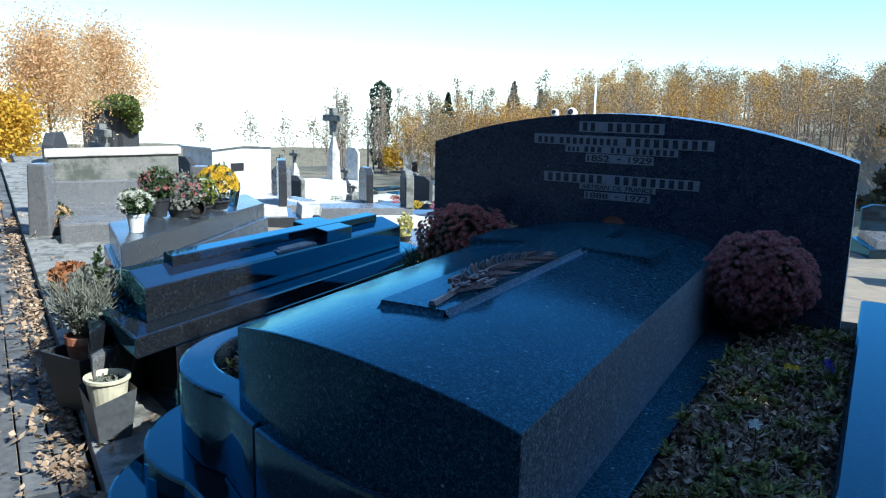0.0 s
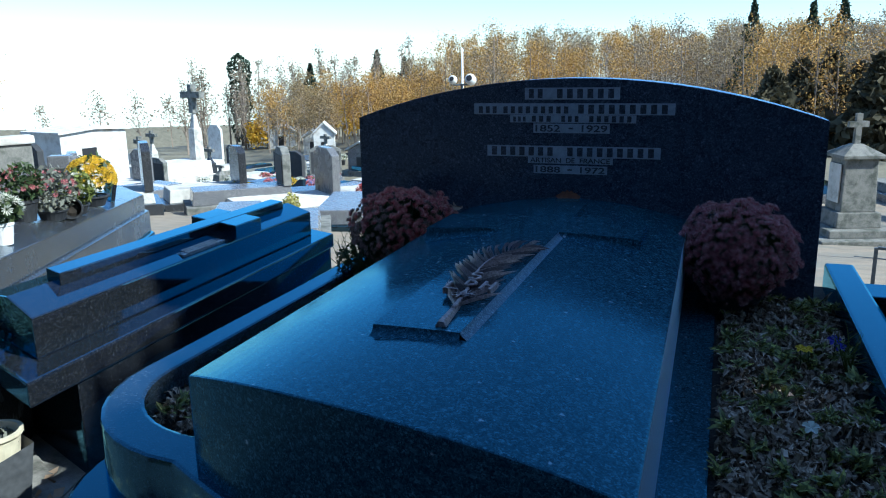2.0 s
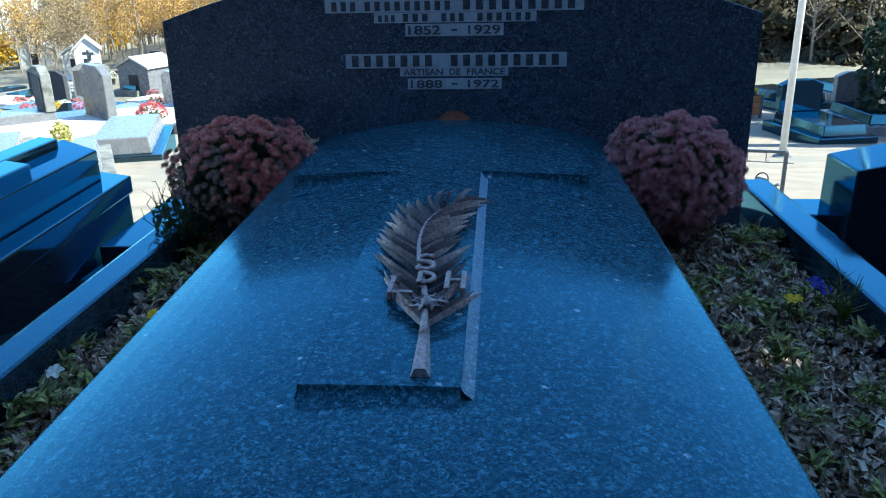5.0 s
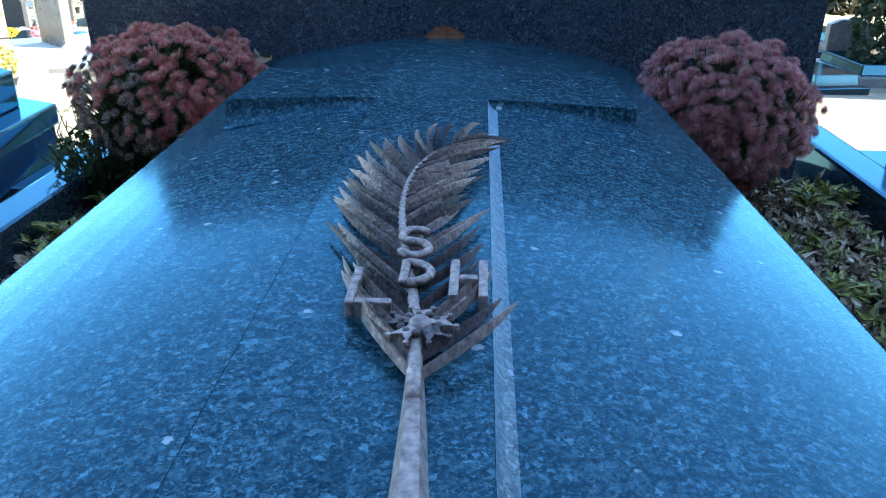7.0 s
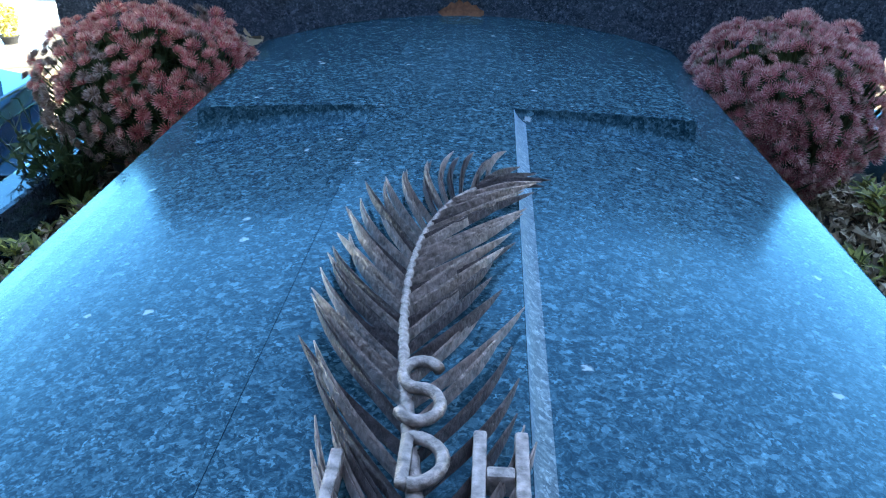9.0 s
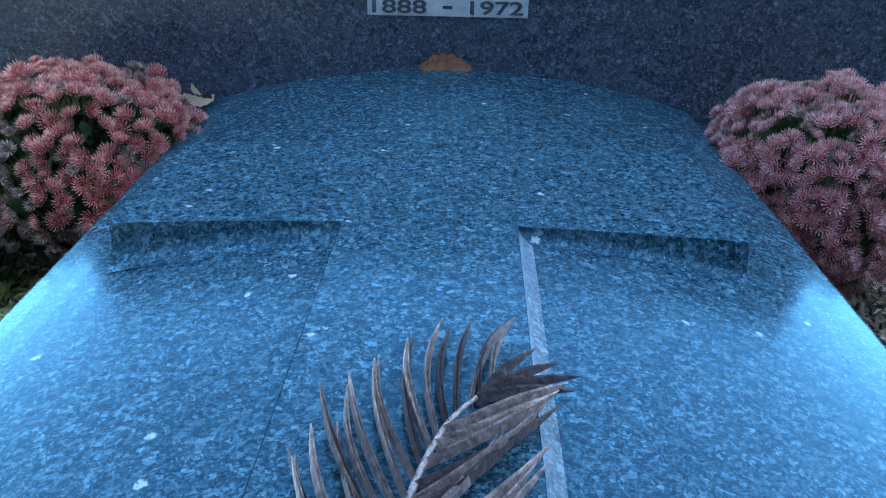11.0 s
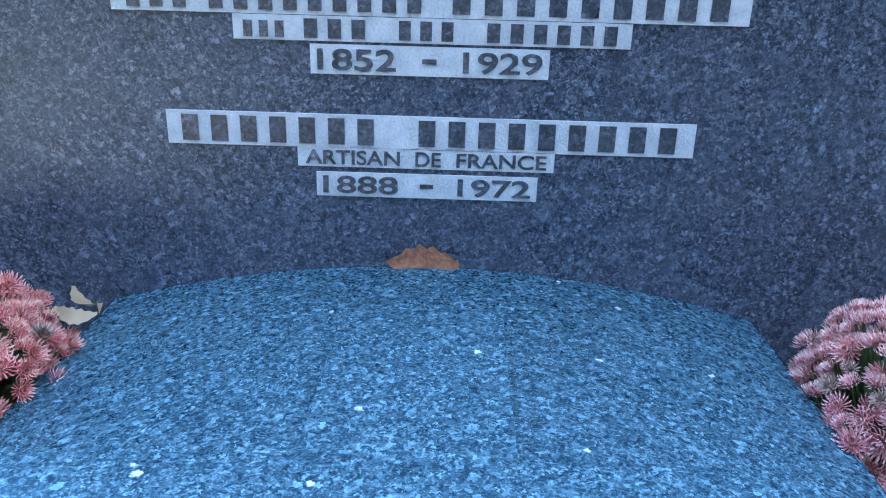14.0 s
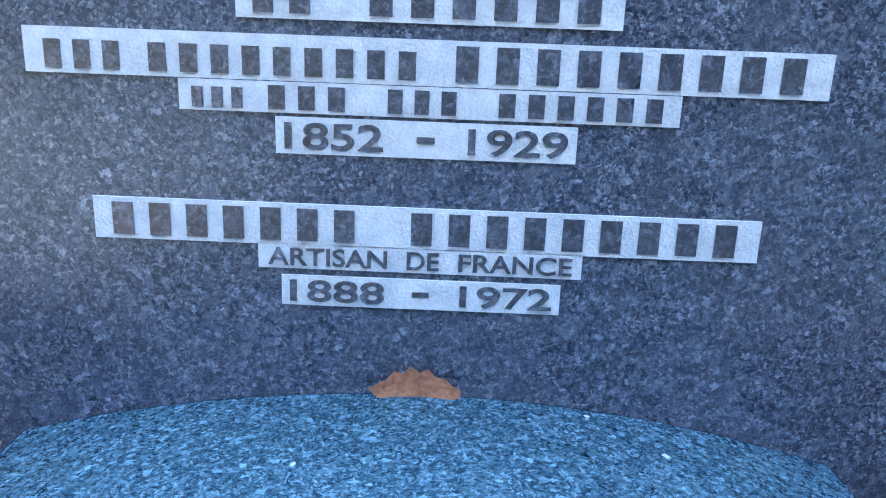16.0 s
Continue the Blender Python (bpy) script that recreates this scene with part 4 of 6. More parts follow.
def fallen_leaf(name, label, at, length, width, material, lobes=5, curl=0.25):
    s = Shape()
    n = 10
    p, f = [(-0.12 * length, 0, 0)], []
    for i in range(n + 1):
        u = i / n
        w = width * math.sin(math.pi * (0.06 + 0.88 * u) ** 0.85) * (1 + 0.14 * math.cos(2 * math.pi * lobes * u))
        z = curl * length * (u - 0.5) ** 2
        p += [(u * length, -w, z + 0.12 * w), (u * length, 0, z), (u * length, w, z + 0.12 * w)]
        if i:
            q = 3 * i + 1
            f += [(q - 3, q, q + 1, q - 2), (q - 2, q + 1, q + 2, q - 1)]
    f += [(0, 1, 2), (0, 2, 3)]
    ob = part(name, s.add(p, f), material, at=at, fix=False, smooth=True)
    return tagged(ob, label, "leaf")


fallen_leaf("fallen_leaf", "copper brown leaf leaning against the stele", Matrix.Translation((-0.050, -0.012, 0.922)) @ Matrix.Rotation(radians(80), 4, "X"), 0.098, 0.026, BEECH_LEAF)
fallen_leaf("fallen_leaf", "dry pale leaf caught beside the pink flowers", pose(-0.475, -0.085, 0.858, 25, -12, 150), 0.060, 0.018, DRY_LEAF, 5, 1.0)
fallen_leaf("fallen_leaf", "dry pale leaf caught beside the pink flowers", pose(-0.515, -0.125, 0.872, 30, 15, 20), 0.055, 0.014, DRY_LEAF, 5, 1.1)
fallen_leaf("fallen_leaf", "small dry leaf at the back corner of the slab", pose(0.40, -0.02, 0.860, 10, 0, 60), 0.03, 0.010, DRY_LEAF, 3, 0.4)


# ---------------------------------------------------------------- neighbouring graves
def frame_of(a, b, c):
    """A frame with its origin at a, x running to b, y to c, each one unit long, and z upright."""
    a, b, c = Vector(a), Vector(b), Vector(c)
    m = Matrix.Identity(4)
    for i, col in enumerate((b - a, c - a, Vector((0, 0, 1)), a)):
        for r in range(3):
            m[r][i] = col[r]
    return m


west = thing("cross_grave", "dark polished granite grave with a raised cross along its slab", "grave")
M = frame_of((-1.577, -1.437, 0.665), (-2.005, -1.25, 0.665), (-1.865, 1.03, 0.580))
part("lower_plinth", Shape().box(-0.26, 1.14, 0.045, 1.05, -0.72, -0.24, M), DARK_GRANITE, west, bevel=0.01)
part("upper_plinth", Shape().box(-0.30, 1.18, -0.050, 1.06, -0.24, -0.15, M), DARK_GRANITE, west, "polished granite ledge under the slab", bevel=0.01)
s = Shape()
s.add([(0, 0, -0.15), (1, 0, -0.15), (1, 1, -0.15), (0, 1, -0.15), (0.0, 0.0, 0), (1, 0, 0), (1, 1, 0), (0, 1, 0), (0.5, 0.0, 0.035), (0.5, 1, 0.035)],
      [(3, 2, 1, 0), (0, 1, 5, 8, 4), (2, 3, 7, 9, 6), (1, 2, 6, 5), (3, 0, 4, 7), (4, 8, 9, 7), (8, 5, 6, 9)], M)
part("slab", s, DARK_GRANITE, west, bevel=0.008)
part("raised_cross", Shape().box(0.36, 0.64, 0.10, 0.93, 0.0, 0.075, M), DARK_GRANITE, west, bevel=0.005)
for a, b in ((0.02, 0.36), (0.64, 0.98)):
    part("cross_arm", Shape().box(a, b, 0.60, 0.72, -0.005, 0.073, M), DARK_GRANITE, west, bevel=0.005)
part("name_plate", Shape().box(0.06, 0.30, 0.40, 0.56, 0.001, 0.014, M), GREY_GRANITE, west, "small grey plate with unreadable lines")
for i in range(3):
    part("text_bar", Shape().box(0.20 - 0.06 * i, 0.23 - 0.06 * i, 0.42, 0.54, 0.012, 0.018, M), PALE_STONE, west)

second = thing("slab_grave", "grey granite grave with stepped slab and flower pots on it", "grave")
M2 = frame_of((-2.02, -1.23, 0.765), (-2.62, -0.83, 0.765), (-3.80, 1.76, 0.50))
part("lower_plinth", Shape().box(-0.30, 1.35, -0.10, 1.05, -0.85, -0.40, M2), GREY_GRANITE, second, bevel=0.01)
part("bed_rim", Shape().box(-0.20, 1.2, -0.10, 1.03, -0.40, -0.30, M2), DARK_GRANITE, second, bevel=0.01)
part("lower_slab", Shape().box(-0.10, 1.10, 0.0, 1.02, -0.30, -0.13, M2), SATIN_GRANITE, second, bevel=0.01)
part("upper_slab", Shape().box(0.0, 1.0, 0.02, 1.0, -0.13, 0.0, M2), SATIN_GRANITE, second, bevel=0.008)

third = thing("stele_grave", "pale weathered stone grave with a broad stele greyed for shade", "grave")
S = Matrix.Translation((-6.45, 2.25, -0.45)) @ Matrix.Rotation(radians(56), 4, "Z")
# Grey stone paints shade on the stele's face, white coping its sunlit top.
part("stele", Shape().prism([(-0.66, 0), (0.70, 0), (0.70, 1.27), (-0.66, 1.25)], 0, 0.20, S, axis="y"), OLD_STONE, third, bevel=0.02)
part("coping", Shape().prism([(-0.69, 1.20), (0.73, 1.22), (0.73, 1.30), (-0.69, 1.28)], -0.03, 0.23, S, axis="y"), WHITE_STONE, third, "white stone coping standing in for the sunlit top of the stele", bevel=0.015)
part("ledge", Shape().box(-0.70, 0.74, -0.14, 0.0, 0, 0.95, S), GREY_GRANITE, third, bevel=0.02)
part("slab", Shape().box(-0.60, 0.62, -1.5, -0.14, 0, 0.70, S), GREY_GRANITE, third, bevel=0.03)
post = part("stone_post", Shape().box(-0.16, 0.16, -0.12, 0.12, 0, 1.35, Matrix.Translation((-6.9, 4.0, -0.85)) @ Matrix.Rotation(0.5, 4, "Z"), 0.03), GREY_GRANITE, bevel=0.02)
tagged(post, "grey granite post beside a grave", "post")
pillar = part("stone_pillar", Shape().box(-0.12, 0.12, -0.12, 0.12, 0, 1.05, Matrix.Translation((-6.05, 1.10, -0.28)) @ Matrix.Rotation(0.5, 4, "Z"), 0.03), GREY_GRANITE, bevel=0.02)
tagged(pillar, "slender grey granite pillar beside the path", "pillar")


def potted(name, label, at, pot, plant_r, plant_z, material, count, leaf, seed, heads=None, pot_material=PLASTIC, square=False):
    """A pot with a plant: pot is (base radius, rim radius, height)."""
    ob = thing(name, label, "potted plant", at=Matrix.Translation(at))
    rng = np.random.default_rng(seed)
    r0, r1, h = pot
    if square:
        s = Shape()
        w = 0.012
        s.add([(-r0, -r0, 0), (r0, -r0, 0), (r0, r0, 0), (-r0, r0, 0), (-r1, -r1, h), (r1, -r1, h), (r1, r1, h), (-r1, r1, h),
               (-r1 + w, -r1 + w, h), (r1 - w, -r1 + w, h), (r1 - w, r1 - w, h), (-r1 + w, r1 - w, h), (-r0 + w, -r0 + w, 0.6 * h), (r0 - w, -r0 + w, 0.6 * h), (r0 - w, r0 - w, 0.6 * h), (-r0 + w, r0 - w, 0.6 * h)],
              [(3, 2, 1, 0), (0, 1, 5, 4), (1, 2, 6, 5), (2, 3, 7, 6), (3, 0, 4, 7), (4, 5, 9, 8), (5, 6, 10, 9), (6, 7, 11, 10), (7, 4, 8, 11), (8, 9, 13, 12), (9, 10, 14, 13), (10, 11, 15, 14), (11, 8, 12, 15), (12, 13, 14, 15)])
        part("pot", s, pot_material, ob, bevel=0.004)
    else:
        part("pot", Shape().lathe([(0.001, 0), (r0, 0), (r1, 0.86 * h), (r1 * 1.08, 0.86 * h), (r1 * 1.08, h), (r1 * 0.95, h), (r1 * 0.9, 0.88 * h), (0.001, 0.88 * h)], 20), pot_material, ob)
    z = h + plant_z * 0.8
    part("leaves", soup("leaves", leaves(count, (0, 0, z), (plant_r, plant_r, plant_z), leaf, rng, 0.1), material), material, ob)
    if heads:
        s = Shape()
        for i in range(heads[0]):
            d = Vector(rng.normal(size=3)).normalized()
            d.z = abs(d.z) * 1.0 - 0.25
            c = Vector((d.x * plant_r, d.y * plant_r, z + d.z * plant_z)) * 1.0
            flower_head(s, Matrix.Translation(c) @ d.to_track_quat("Z", "Y").to_matrix().to_4x4(), heads[1], 10, 2, rng)
        part("blossoms", s, heads[2], ob, fix=False)
    return ob


def on_slab(a, b):
    return M2 @ Vector((a, b, 0.002))


potted("potted_chrysanthemum", "white flowers in a small white pot on a grave slab", on_slab(0.30, 0.10), (0.035, 0.045, 0.10), 0.085, 0.075, FOLIAGE, 260, 0.02, 21, (26, 0.030, WHITE_PETAL), WHITE_PLASTIC)
potted("potted_chrysanthemum", "dark faded chrysanthemum in a black pot on a grave slab", on_slab(0.75, 0.24), (0.05, 0.07, 0.12), 0.11, 0.11, FOLIAGE, 380, 0.02, 22, (30, 0.018, MAUVE))
potted("potted_chrysanthemum", "green and pale yellow bush in a pot on a grave slab", on_slab(0.45, 0.34), (0.06, 0.08, 0.06), 0.14, 0.14, GREY_PLANT, 520, 0.02, 23, (46, 0.018, MAUVE))
potted("potted_chrysanthemum", "pale green bush in a pot on a grave slab", on_slab(0.35, 0.46), (0.06, 0.08, 0.06), 0.12, 0.12, IVY_GREEN, 420, 0.02, 24, (26, 0.016, WHITE_PETAL))
potted("potted_chrysanthemum", "bright yellow chrysanthemum ball in a pot", on_slab(0.40, 0.60), (0.07, 0.10, 0.07), 0.15, 0.16, FOLIAGE, 300, 0.02, 25, (190, 0.030, YELLOW))
potted("potted_plant", "brown dried heather in a sunken pot beside the kerb", (-3.75, -0.25, 0.02), (0.07, 0.10, 0.10), 0.15, 0.10, RUST_PLANT, 900, 0.035, 27)
potted("potted_plant", "small green plants in the bed of a grave", M2 @ Vector((0.45, -0.05, -0.30)), (0.06, 0.08, 0.06), 0.14, 0.06, GREY_PLANT, 420, 0.018, 28)

fallen = thing("flower_pot", "empty black flower pot lying on its side on a grave slab", "pot", at=Matrix.Translation(on_slab(0.20, 0.43) + Vector((0, 0, 0.062))) @ Matrix.Rotation(radians(35), 4, "Z") @ Matrix.Rotation(radians(82), 4, "X"))
part("wall", Shape().lathe([(0.001, 0.0), (0.040, 0.0), (0.056, 0.085), (0.062, 0.085), (0.062, 0.105), (0.055, 0.105), (0.050, 0.09), (0.036, 0.008), (0.001, 0.008)], 24), PLASTIC, fallen)
part("root_ball", Shape().lathe([(0.001, 0.070), (0.030, 0.074), (0.046, 0.066), (0.044, 0.050), (0.001, 0.048)], 18), SOIL, fallen, "dry root ball with stubble")
plaque = part("memorial_plaque", Shape().prism([(-0.11, 0), (0.11, 0), (0.11, 0.16), (0.07, 0.20), (-0.07, 0.20), (-0.11, 0.16)], 0, 0.03, Matrix.Translation(on_slab(0.42, 0.72)) @ Matrix.Rotation(radians(-35), 4, "Z") @ Matrix.Rotation(radians(-12), 4, "X"), axis="y"), DARK_GRANITE, bevel=0.004)
tagged(plaque, "small dark polished plaque leaning on a grave slab", "plaque")


for k, (x, y) in enumerate(((-6.9, 0.95), (-7.5, 1.35), (-6.1, 1.25))):
    potted("potted_chrysanthemum", "orange brown chrysanthemum in a dark pot beside the path", (x, y, -0.27), (0.11, 0.14, 0.34), 0.18, 0.17, FOLIAGE, 240, 0.035, 60 + k, (90, 0.03, AUTUMN))


def twiggy(ob, base, n, height, spread, seed, material):
    rng = np.random.default_rng(seed)
    s = Shape()
    for i in range(n):
        a, r = rng.random() * 2 * math.pi, spread * rng.random() ** 0.5
        tip = Vector(base) + Vector((r * math.cos(a), r * math.sin(a), height * (0.55 + 0.5 * rng.random())))
        mid = Vector(base).lerp(tip, 0.5) + Vector((rng.normal() * 0.01, rng.normal() * 0.01, 0.01))
        s.tube([base, mid, tip], [0.0028, 0.002, 0.001], 4)
        for q in range(5):
            c = mid.lerp(tip, q / 4)
            d = Vector(rng.normal(size=3)) * 0.018 + Vector((0, 0, 0.02))
            s.tube([c, c + d], [0.0016, 0.0006], 3)
    return tagged(part("sprig_growth", s, material, ob, fix=False), kind="stuff")


lav = thing("potted_lavender", "grey lavender in a terracotta pot inside a black planter box", "potted plant", at=Matrix.Translation((-2.00, -1.43, 0.06)) @ Matrix.Scale(1.12, 4))
s = Shape()
w, h = 0.125, 0.24
s.add([(-0.085, -0.085, 0), (0.085, -0.085, 0), (0.085, 0.085, 0), (-0.085, 0.085, 0), (-w, -w, h), (w, -w, h), (w, w, h), (-w, w, h), (-w + 0.012, -w + 0.012, h), (w - 0.012, -w + 0.012, h), (w - 0.012, w - 0.012, h), (-w + 0.012, w - 0.012, h), (-0.09, -0.09, 0.10), (0.09, -0.09, 0.10), (0.09, 0.09, 0.10), (-0.09, 0.09, 0.10)],
      [(3, 2, 1, 0), (0, 1, 5, 4), (1, 2, 6, 5), (2, 3, 7, 6), (3, 0, 4, 7), (4, 5, 9, 8), (5, 6, 10, 9), (6, 7, 11, 10), (7, 4, 8, 11), (8, 9, 13, 12), (9, 10, 14, 13), (10, 11, 15, 14), (11, 8, 12, 15), (12, 13, 14, 15)])
part("planter_box", s, PLASTIC, lav, "black square planter box", bevel=0.004)
part("terracotta_pot", Shape().lathe([(0.001, 0.12), (0.055, 0.12), (0.075, 0.27), (0.082, 0.27), (0.082, 0.30), (0.07, 0.30), (0.068, 0.28), (0.001, 0.28)], 24), TERRACOTTA, lav, "terracotta pot")
twiggy(lav, (0, 0, 0.28), 170, 0.25, 0.16, 31, GREY_PLANT)
part("leaves", soup("leaves", leaves(900, (0, 0, 0.39), (0.12, 0.12, 0.09), 0.009, np.random.default_rng(32), 0.1), GREY_PLANT), GREY_PLANT, lav)
part("green_shoot", soup("green_shoot", leaves(60, (-0.02, 0.10, 0.55), (0.025, 0.025, 0.10), 0.018, np.random.default_rng(33)), FOLIAGE), FOLIAGE, lav)

heath = thing("heather", "dark spiky heather beside the pink flowers", "plant")
twiggy(heath, (-0.86, -0.34, 0.53), 45, 0.23, 0.13, 35, FOLIAGE)
part("leaves", soup("leaves", leaves(380, (-0.87, -0.34, 0.66), (0.11, 0.09, 0.08), 0.012, np.random.default_rng(36)), FOLIAGE), FOLIAGE, heath)
sprig = thing("conifer_sprig", "green sprig leaning over the granite kerb", "plant")
twiggy(sprig, (1.02, -0.83, 0.535), 10, 0.14, 0.06, 37, IVY_GREEN)

tub = thing("broken_planter", "grey planter with a broken corner and a cream pot", "potted plant", at=Matrix.Translation((-1.60, -1.63, 0.06)) @ Matrix.Rotation(radians(-20), 4, "Z") @ Matrix.Scale(0.85, 4))
s = Shape()
s.add([(-0.075, -0.075, 0), (0.075, -0.075, 0), (0.075, 0.075, 0), (-0.075, 0.075, 0), (-0.105, -0.105, 0.27), (0.103, -0.103, 0.215), (0.105, 0.105, 0.27), (-0.105, 0.105, 0.27)], [(3, 2, 1, 0), (0, 1, 5, 4), (1, 2, 6, 5), (2, 3, 7, 6), (3, 0, 4, 7)])
part("planter_box", s, GREY_PLASTIC, tub, bevel=0.005)
part("inner_pot", Shape().lathe([(0.07, 0.1), (0.098, 0.31), (0.108, 0.31), (0.108, 0.325), (0.092, 0.325), (0.085, 0.28), (0.001, 0.27)], 24), CREAM_PLASTIC, tub, "cream plastic pot")
part("leaves", soup("leaves", leaves(260, (0, 0, 0.285), (0.08, 0.08, 0.035), 0.02, np.random.default_rng(34)), GREY_PLANT), GREY_PLANT, tub)
wire = part("wire", Shape().tube([(-1.22 + 0.03 * math.sin(i * 1.1), -1.75 + 0.035 * i, 0.22 + 0.045 * math.sin(i * 0.9)) for i in range(9)], 0.003, 5), GREY_PLANT, smooth=True)
tagged(wire, "dry bent stalk leaning on the grave base", "stalk")


# ---------------------------------------------------------------- east side: rack, pole, monument, planter
# West end shows; the rest is added to keep sunlit ground out of reflections.
back = thing("low_grave", "low polished dark granite slab grave, extended unseen behind the stele to darken reflections", "grave")
part("plinth", Shape().box(-1.66, 0.30, 0.30, 2.20, -0.60, 0.17), DARK_GRANITE, back, bevel=0.01)
part("slab", Shape().box(-1.58, 0.22, 0.38, 2.10, 0.17, 0.30), DARK_GRANITE, back, bevel=0.012)

east = thing("low_grave", "low dark granite grave with a polished rim beside the kerb", "grave")
part("plinth", Shape().box(1.42, 2.6, -1.9, 0.55, -0.05, 0.30), DARK_GRANITE, east, bevel=0.01)
part("back_rim", Shape().box(1.19, 2.5, 0.12, 0.34, 0.30, 0.535), DARK_GRANITE, east, bevel=0.01)
part("slab", Shape().box(1.50, 2.5, -1.8, 0.18, 0.30, 0.40), DARK_GRANITE, east, bevel=0.01)
part("stele", Shape().prism([(1.30, 0.40), (2.20, 0.40), (2.19, 0.76), (1.75, 0.86), (1.305, 0.77)], -0.16, 0.10, axis="y"), DARK_GRANITE, east, "dark granite stele with a shallow gable", bevel=0.008)
part("inlaid_cross", Shape().box(1.63, 1.67, -0.166, -0.158, 0.46, 0.68).box(1.58, 1.72, -0.166, -0.158, 0.58, 0.62), STELE_GRANITE, east)

rz = ground_z(2.35, 4.1)
rack = thing("can_rack", "grey steel frame with hooks for watering cans", "rack")
R = Matrix.Translation((2.27, 4.10, rz - 0.08)) @ Matrix.Rotation(math.atan2(-0.34, 0.5) + 0.4, 4, "Z")
for x in (-0.33, 0.33):
    part("post", Shape().box(x - 0.016, x + 0.016, -0.016, 0.016, -0.02, 0.50, R), PAINTED_STEEL, rack, bevel=0.002)
for z in (0.08, 0.485):
    part("rail", Shape().box(-0.32, 0.32, -0.013, 0.013, z, z + 0.026, R), PAINTED_STEEL, rack, bevel=0.002)
part("chain_rail", Shape().tube([R @ Vector((-0.5 + i * 0.1, 0.02, 0.40 - 0.01 * math.sin(i * 3.1))) for i in range(10)], 0.005, 6), PAINTED_STEEL, rack)
for x in (-0.16, 0.02, 0.17):
    part("hook", Shape().tube([R @ Vector((x, 0.0, 0.49)), R @ Vector((x, -0.01, 0.42)), R @ Vector((x + 0.012, -0.015, 0.405)), R @ Vector((x + 0.022, -0.01, 0.42))], 0.004, 6), PAINTED_STEEL, rack)


def watering_can(at, tilt, label):
    ob = thing("watering_can", label, "watering can", "watering cans on the rack", at=at @ Matrix.Rotation(tilt, 4, "Y") @ Matrix.Scale(1.05, 4))
    part("body", Shape().lathe([(0.001, 0), (0.06, 0), (0.066, 0.01), (0.055, 0.15), (0.045, 0.16), (0.04, 0.155), (0.001, 0.15)], 18), PAINTED_STEEL, ob, smooth=False)
    part("handle", Shape().tube([(0.05 * math.cos(a), 0, 0.15 + 0.06 * math.sin(a)) for a in np.linspace(0, math.pi, 9)], 0.006, 6), PLASTIC, ob, smooth=True)
    part("spout", Shape().tube([(0.055, 0, 0.03), (0.12, 0, 0.13), (0.14, 0, 0.15)], [0.014, 0.010, 0.016], 8), PAINTED_STEEL, ob, smooth=True)


watering_can(R @ Matrix.Translation((0.12, -0.03, 0.10)), radians(12), "galvanised watering can hanging on the steel rack")
watering_can(R @ Matrix.Translation((-0.15, 0.05, 0.0)), 0, "dark watering can standing below the steel rack")
watering_can(R @ Matrix.Translation((0.08, 0.06, 0.0)), 0, "dark watering can standing below the steel rack")

pz = ground_z(4.55, 9.6)
mast = thing("pole", "tall white painted metal pole standing on the gravel", "pole")
part("shaft", Shape().tube([(4.55, 9.61, pz - 0.05), (4.55, 9.61, 6.5)], [0.055, 0.045], 16), POLE_PAINT, mast, smooth=True)
part("foot", Shape().lathe([(0.001, 0), (0.14, 0), (0.14, 0.02), (0.09, 0.03), (0.08, 0.10)], 16, Matrix.Translation((4.55, 9.61, pz))), PAINTED_STEEL, mast)

spot = thing("twin_spotlight", "pair of small white spotlights on a thin post", "lamp")
part("post", Shape().tube([(-1.78, 3.95, ground_z(-1.78, 3.95) - 0.05), (-1.78, 3.95, 1.30)], 0.012, 8), PAINTED_STEEL, spot)
for x, y, r in ((-1.86, 3.92, 0.040), (-1.70, 3.98, 0.052)):
    head = part("lamp_head", Shape().lathe([(0.001, -1.2 * r), (0.6 * r, -1.1 * r), (r, -0.4 * r), (r, 0.6 * r), (0.8 * r, r), (0.001, 1.05 * r)], 14, Matrix.Translation((x, y, 1.345)) @ Matrix.Rotation(radians(70), 4, "X")), WHITE_PLASTIC, spot, smooth=True)
    part("lens", Shape().lathe([(0.001, 1.10 * r), (0.55 * r, 1.08 * r), (0.6 * r, 0.95 * r)], 12, Matrix.Translation((x, y, 1.345)) @ Matrix.Rotation(radians(70), 4, "X")), PLASTIC, head)
part("crossbar", Shape().tube([(-1.86, 3.92, 1.30), (-1.70, 3.98, 1.30)], 0.009, 6), PAINTED_STEEL, spot)
flag = part("pole", Shape().tube([(-12.2, 36.0, ground_z(-12.2, 36.0) - 0.1), (-12.2, 36.0, 2.3)], [0.07, 0.05], 10), POLE_PAINT, smooth=True)
tagged(flag, "thin white pole standing before the wood", "pole")

mz = ground_z(3.8, 14.7)
mon = thing("memorial_pillar", "weathered stone memorial pillar with cornice and small cross", "monument")
T = Matrix.Translation((3.25, 14.8, mz)) @ Matrix.Rotation(radians(18), 4, "Z")
for nm, hw, z0, z1, tp in (("step", 0.95, 0, 0.14, 0), ("step", 0.70, 0.14, 0.30, 0), ("pedestal", 0.46, 0.30, 0.62, 0.02), ("shaft", 0.36, 0.62, 1.72, 0.03), ("cornice", 0.44, 1.72, 1.80, 0.0)):
    part(nm, Shape().box(-hw, hw, -hw, hw, z0, z1, T, tp), OLD_STONE, mon, bevel=0.02)
part("cap", Shape().box(-0.42, 0.42, -0.42, 0.42, 1.80, 2.00, T, 0.32), OLD_STONE, mon)
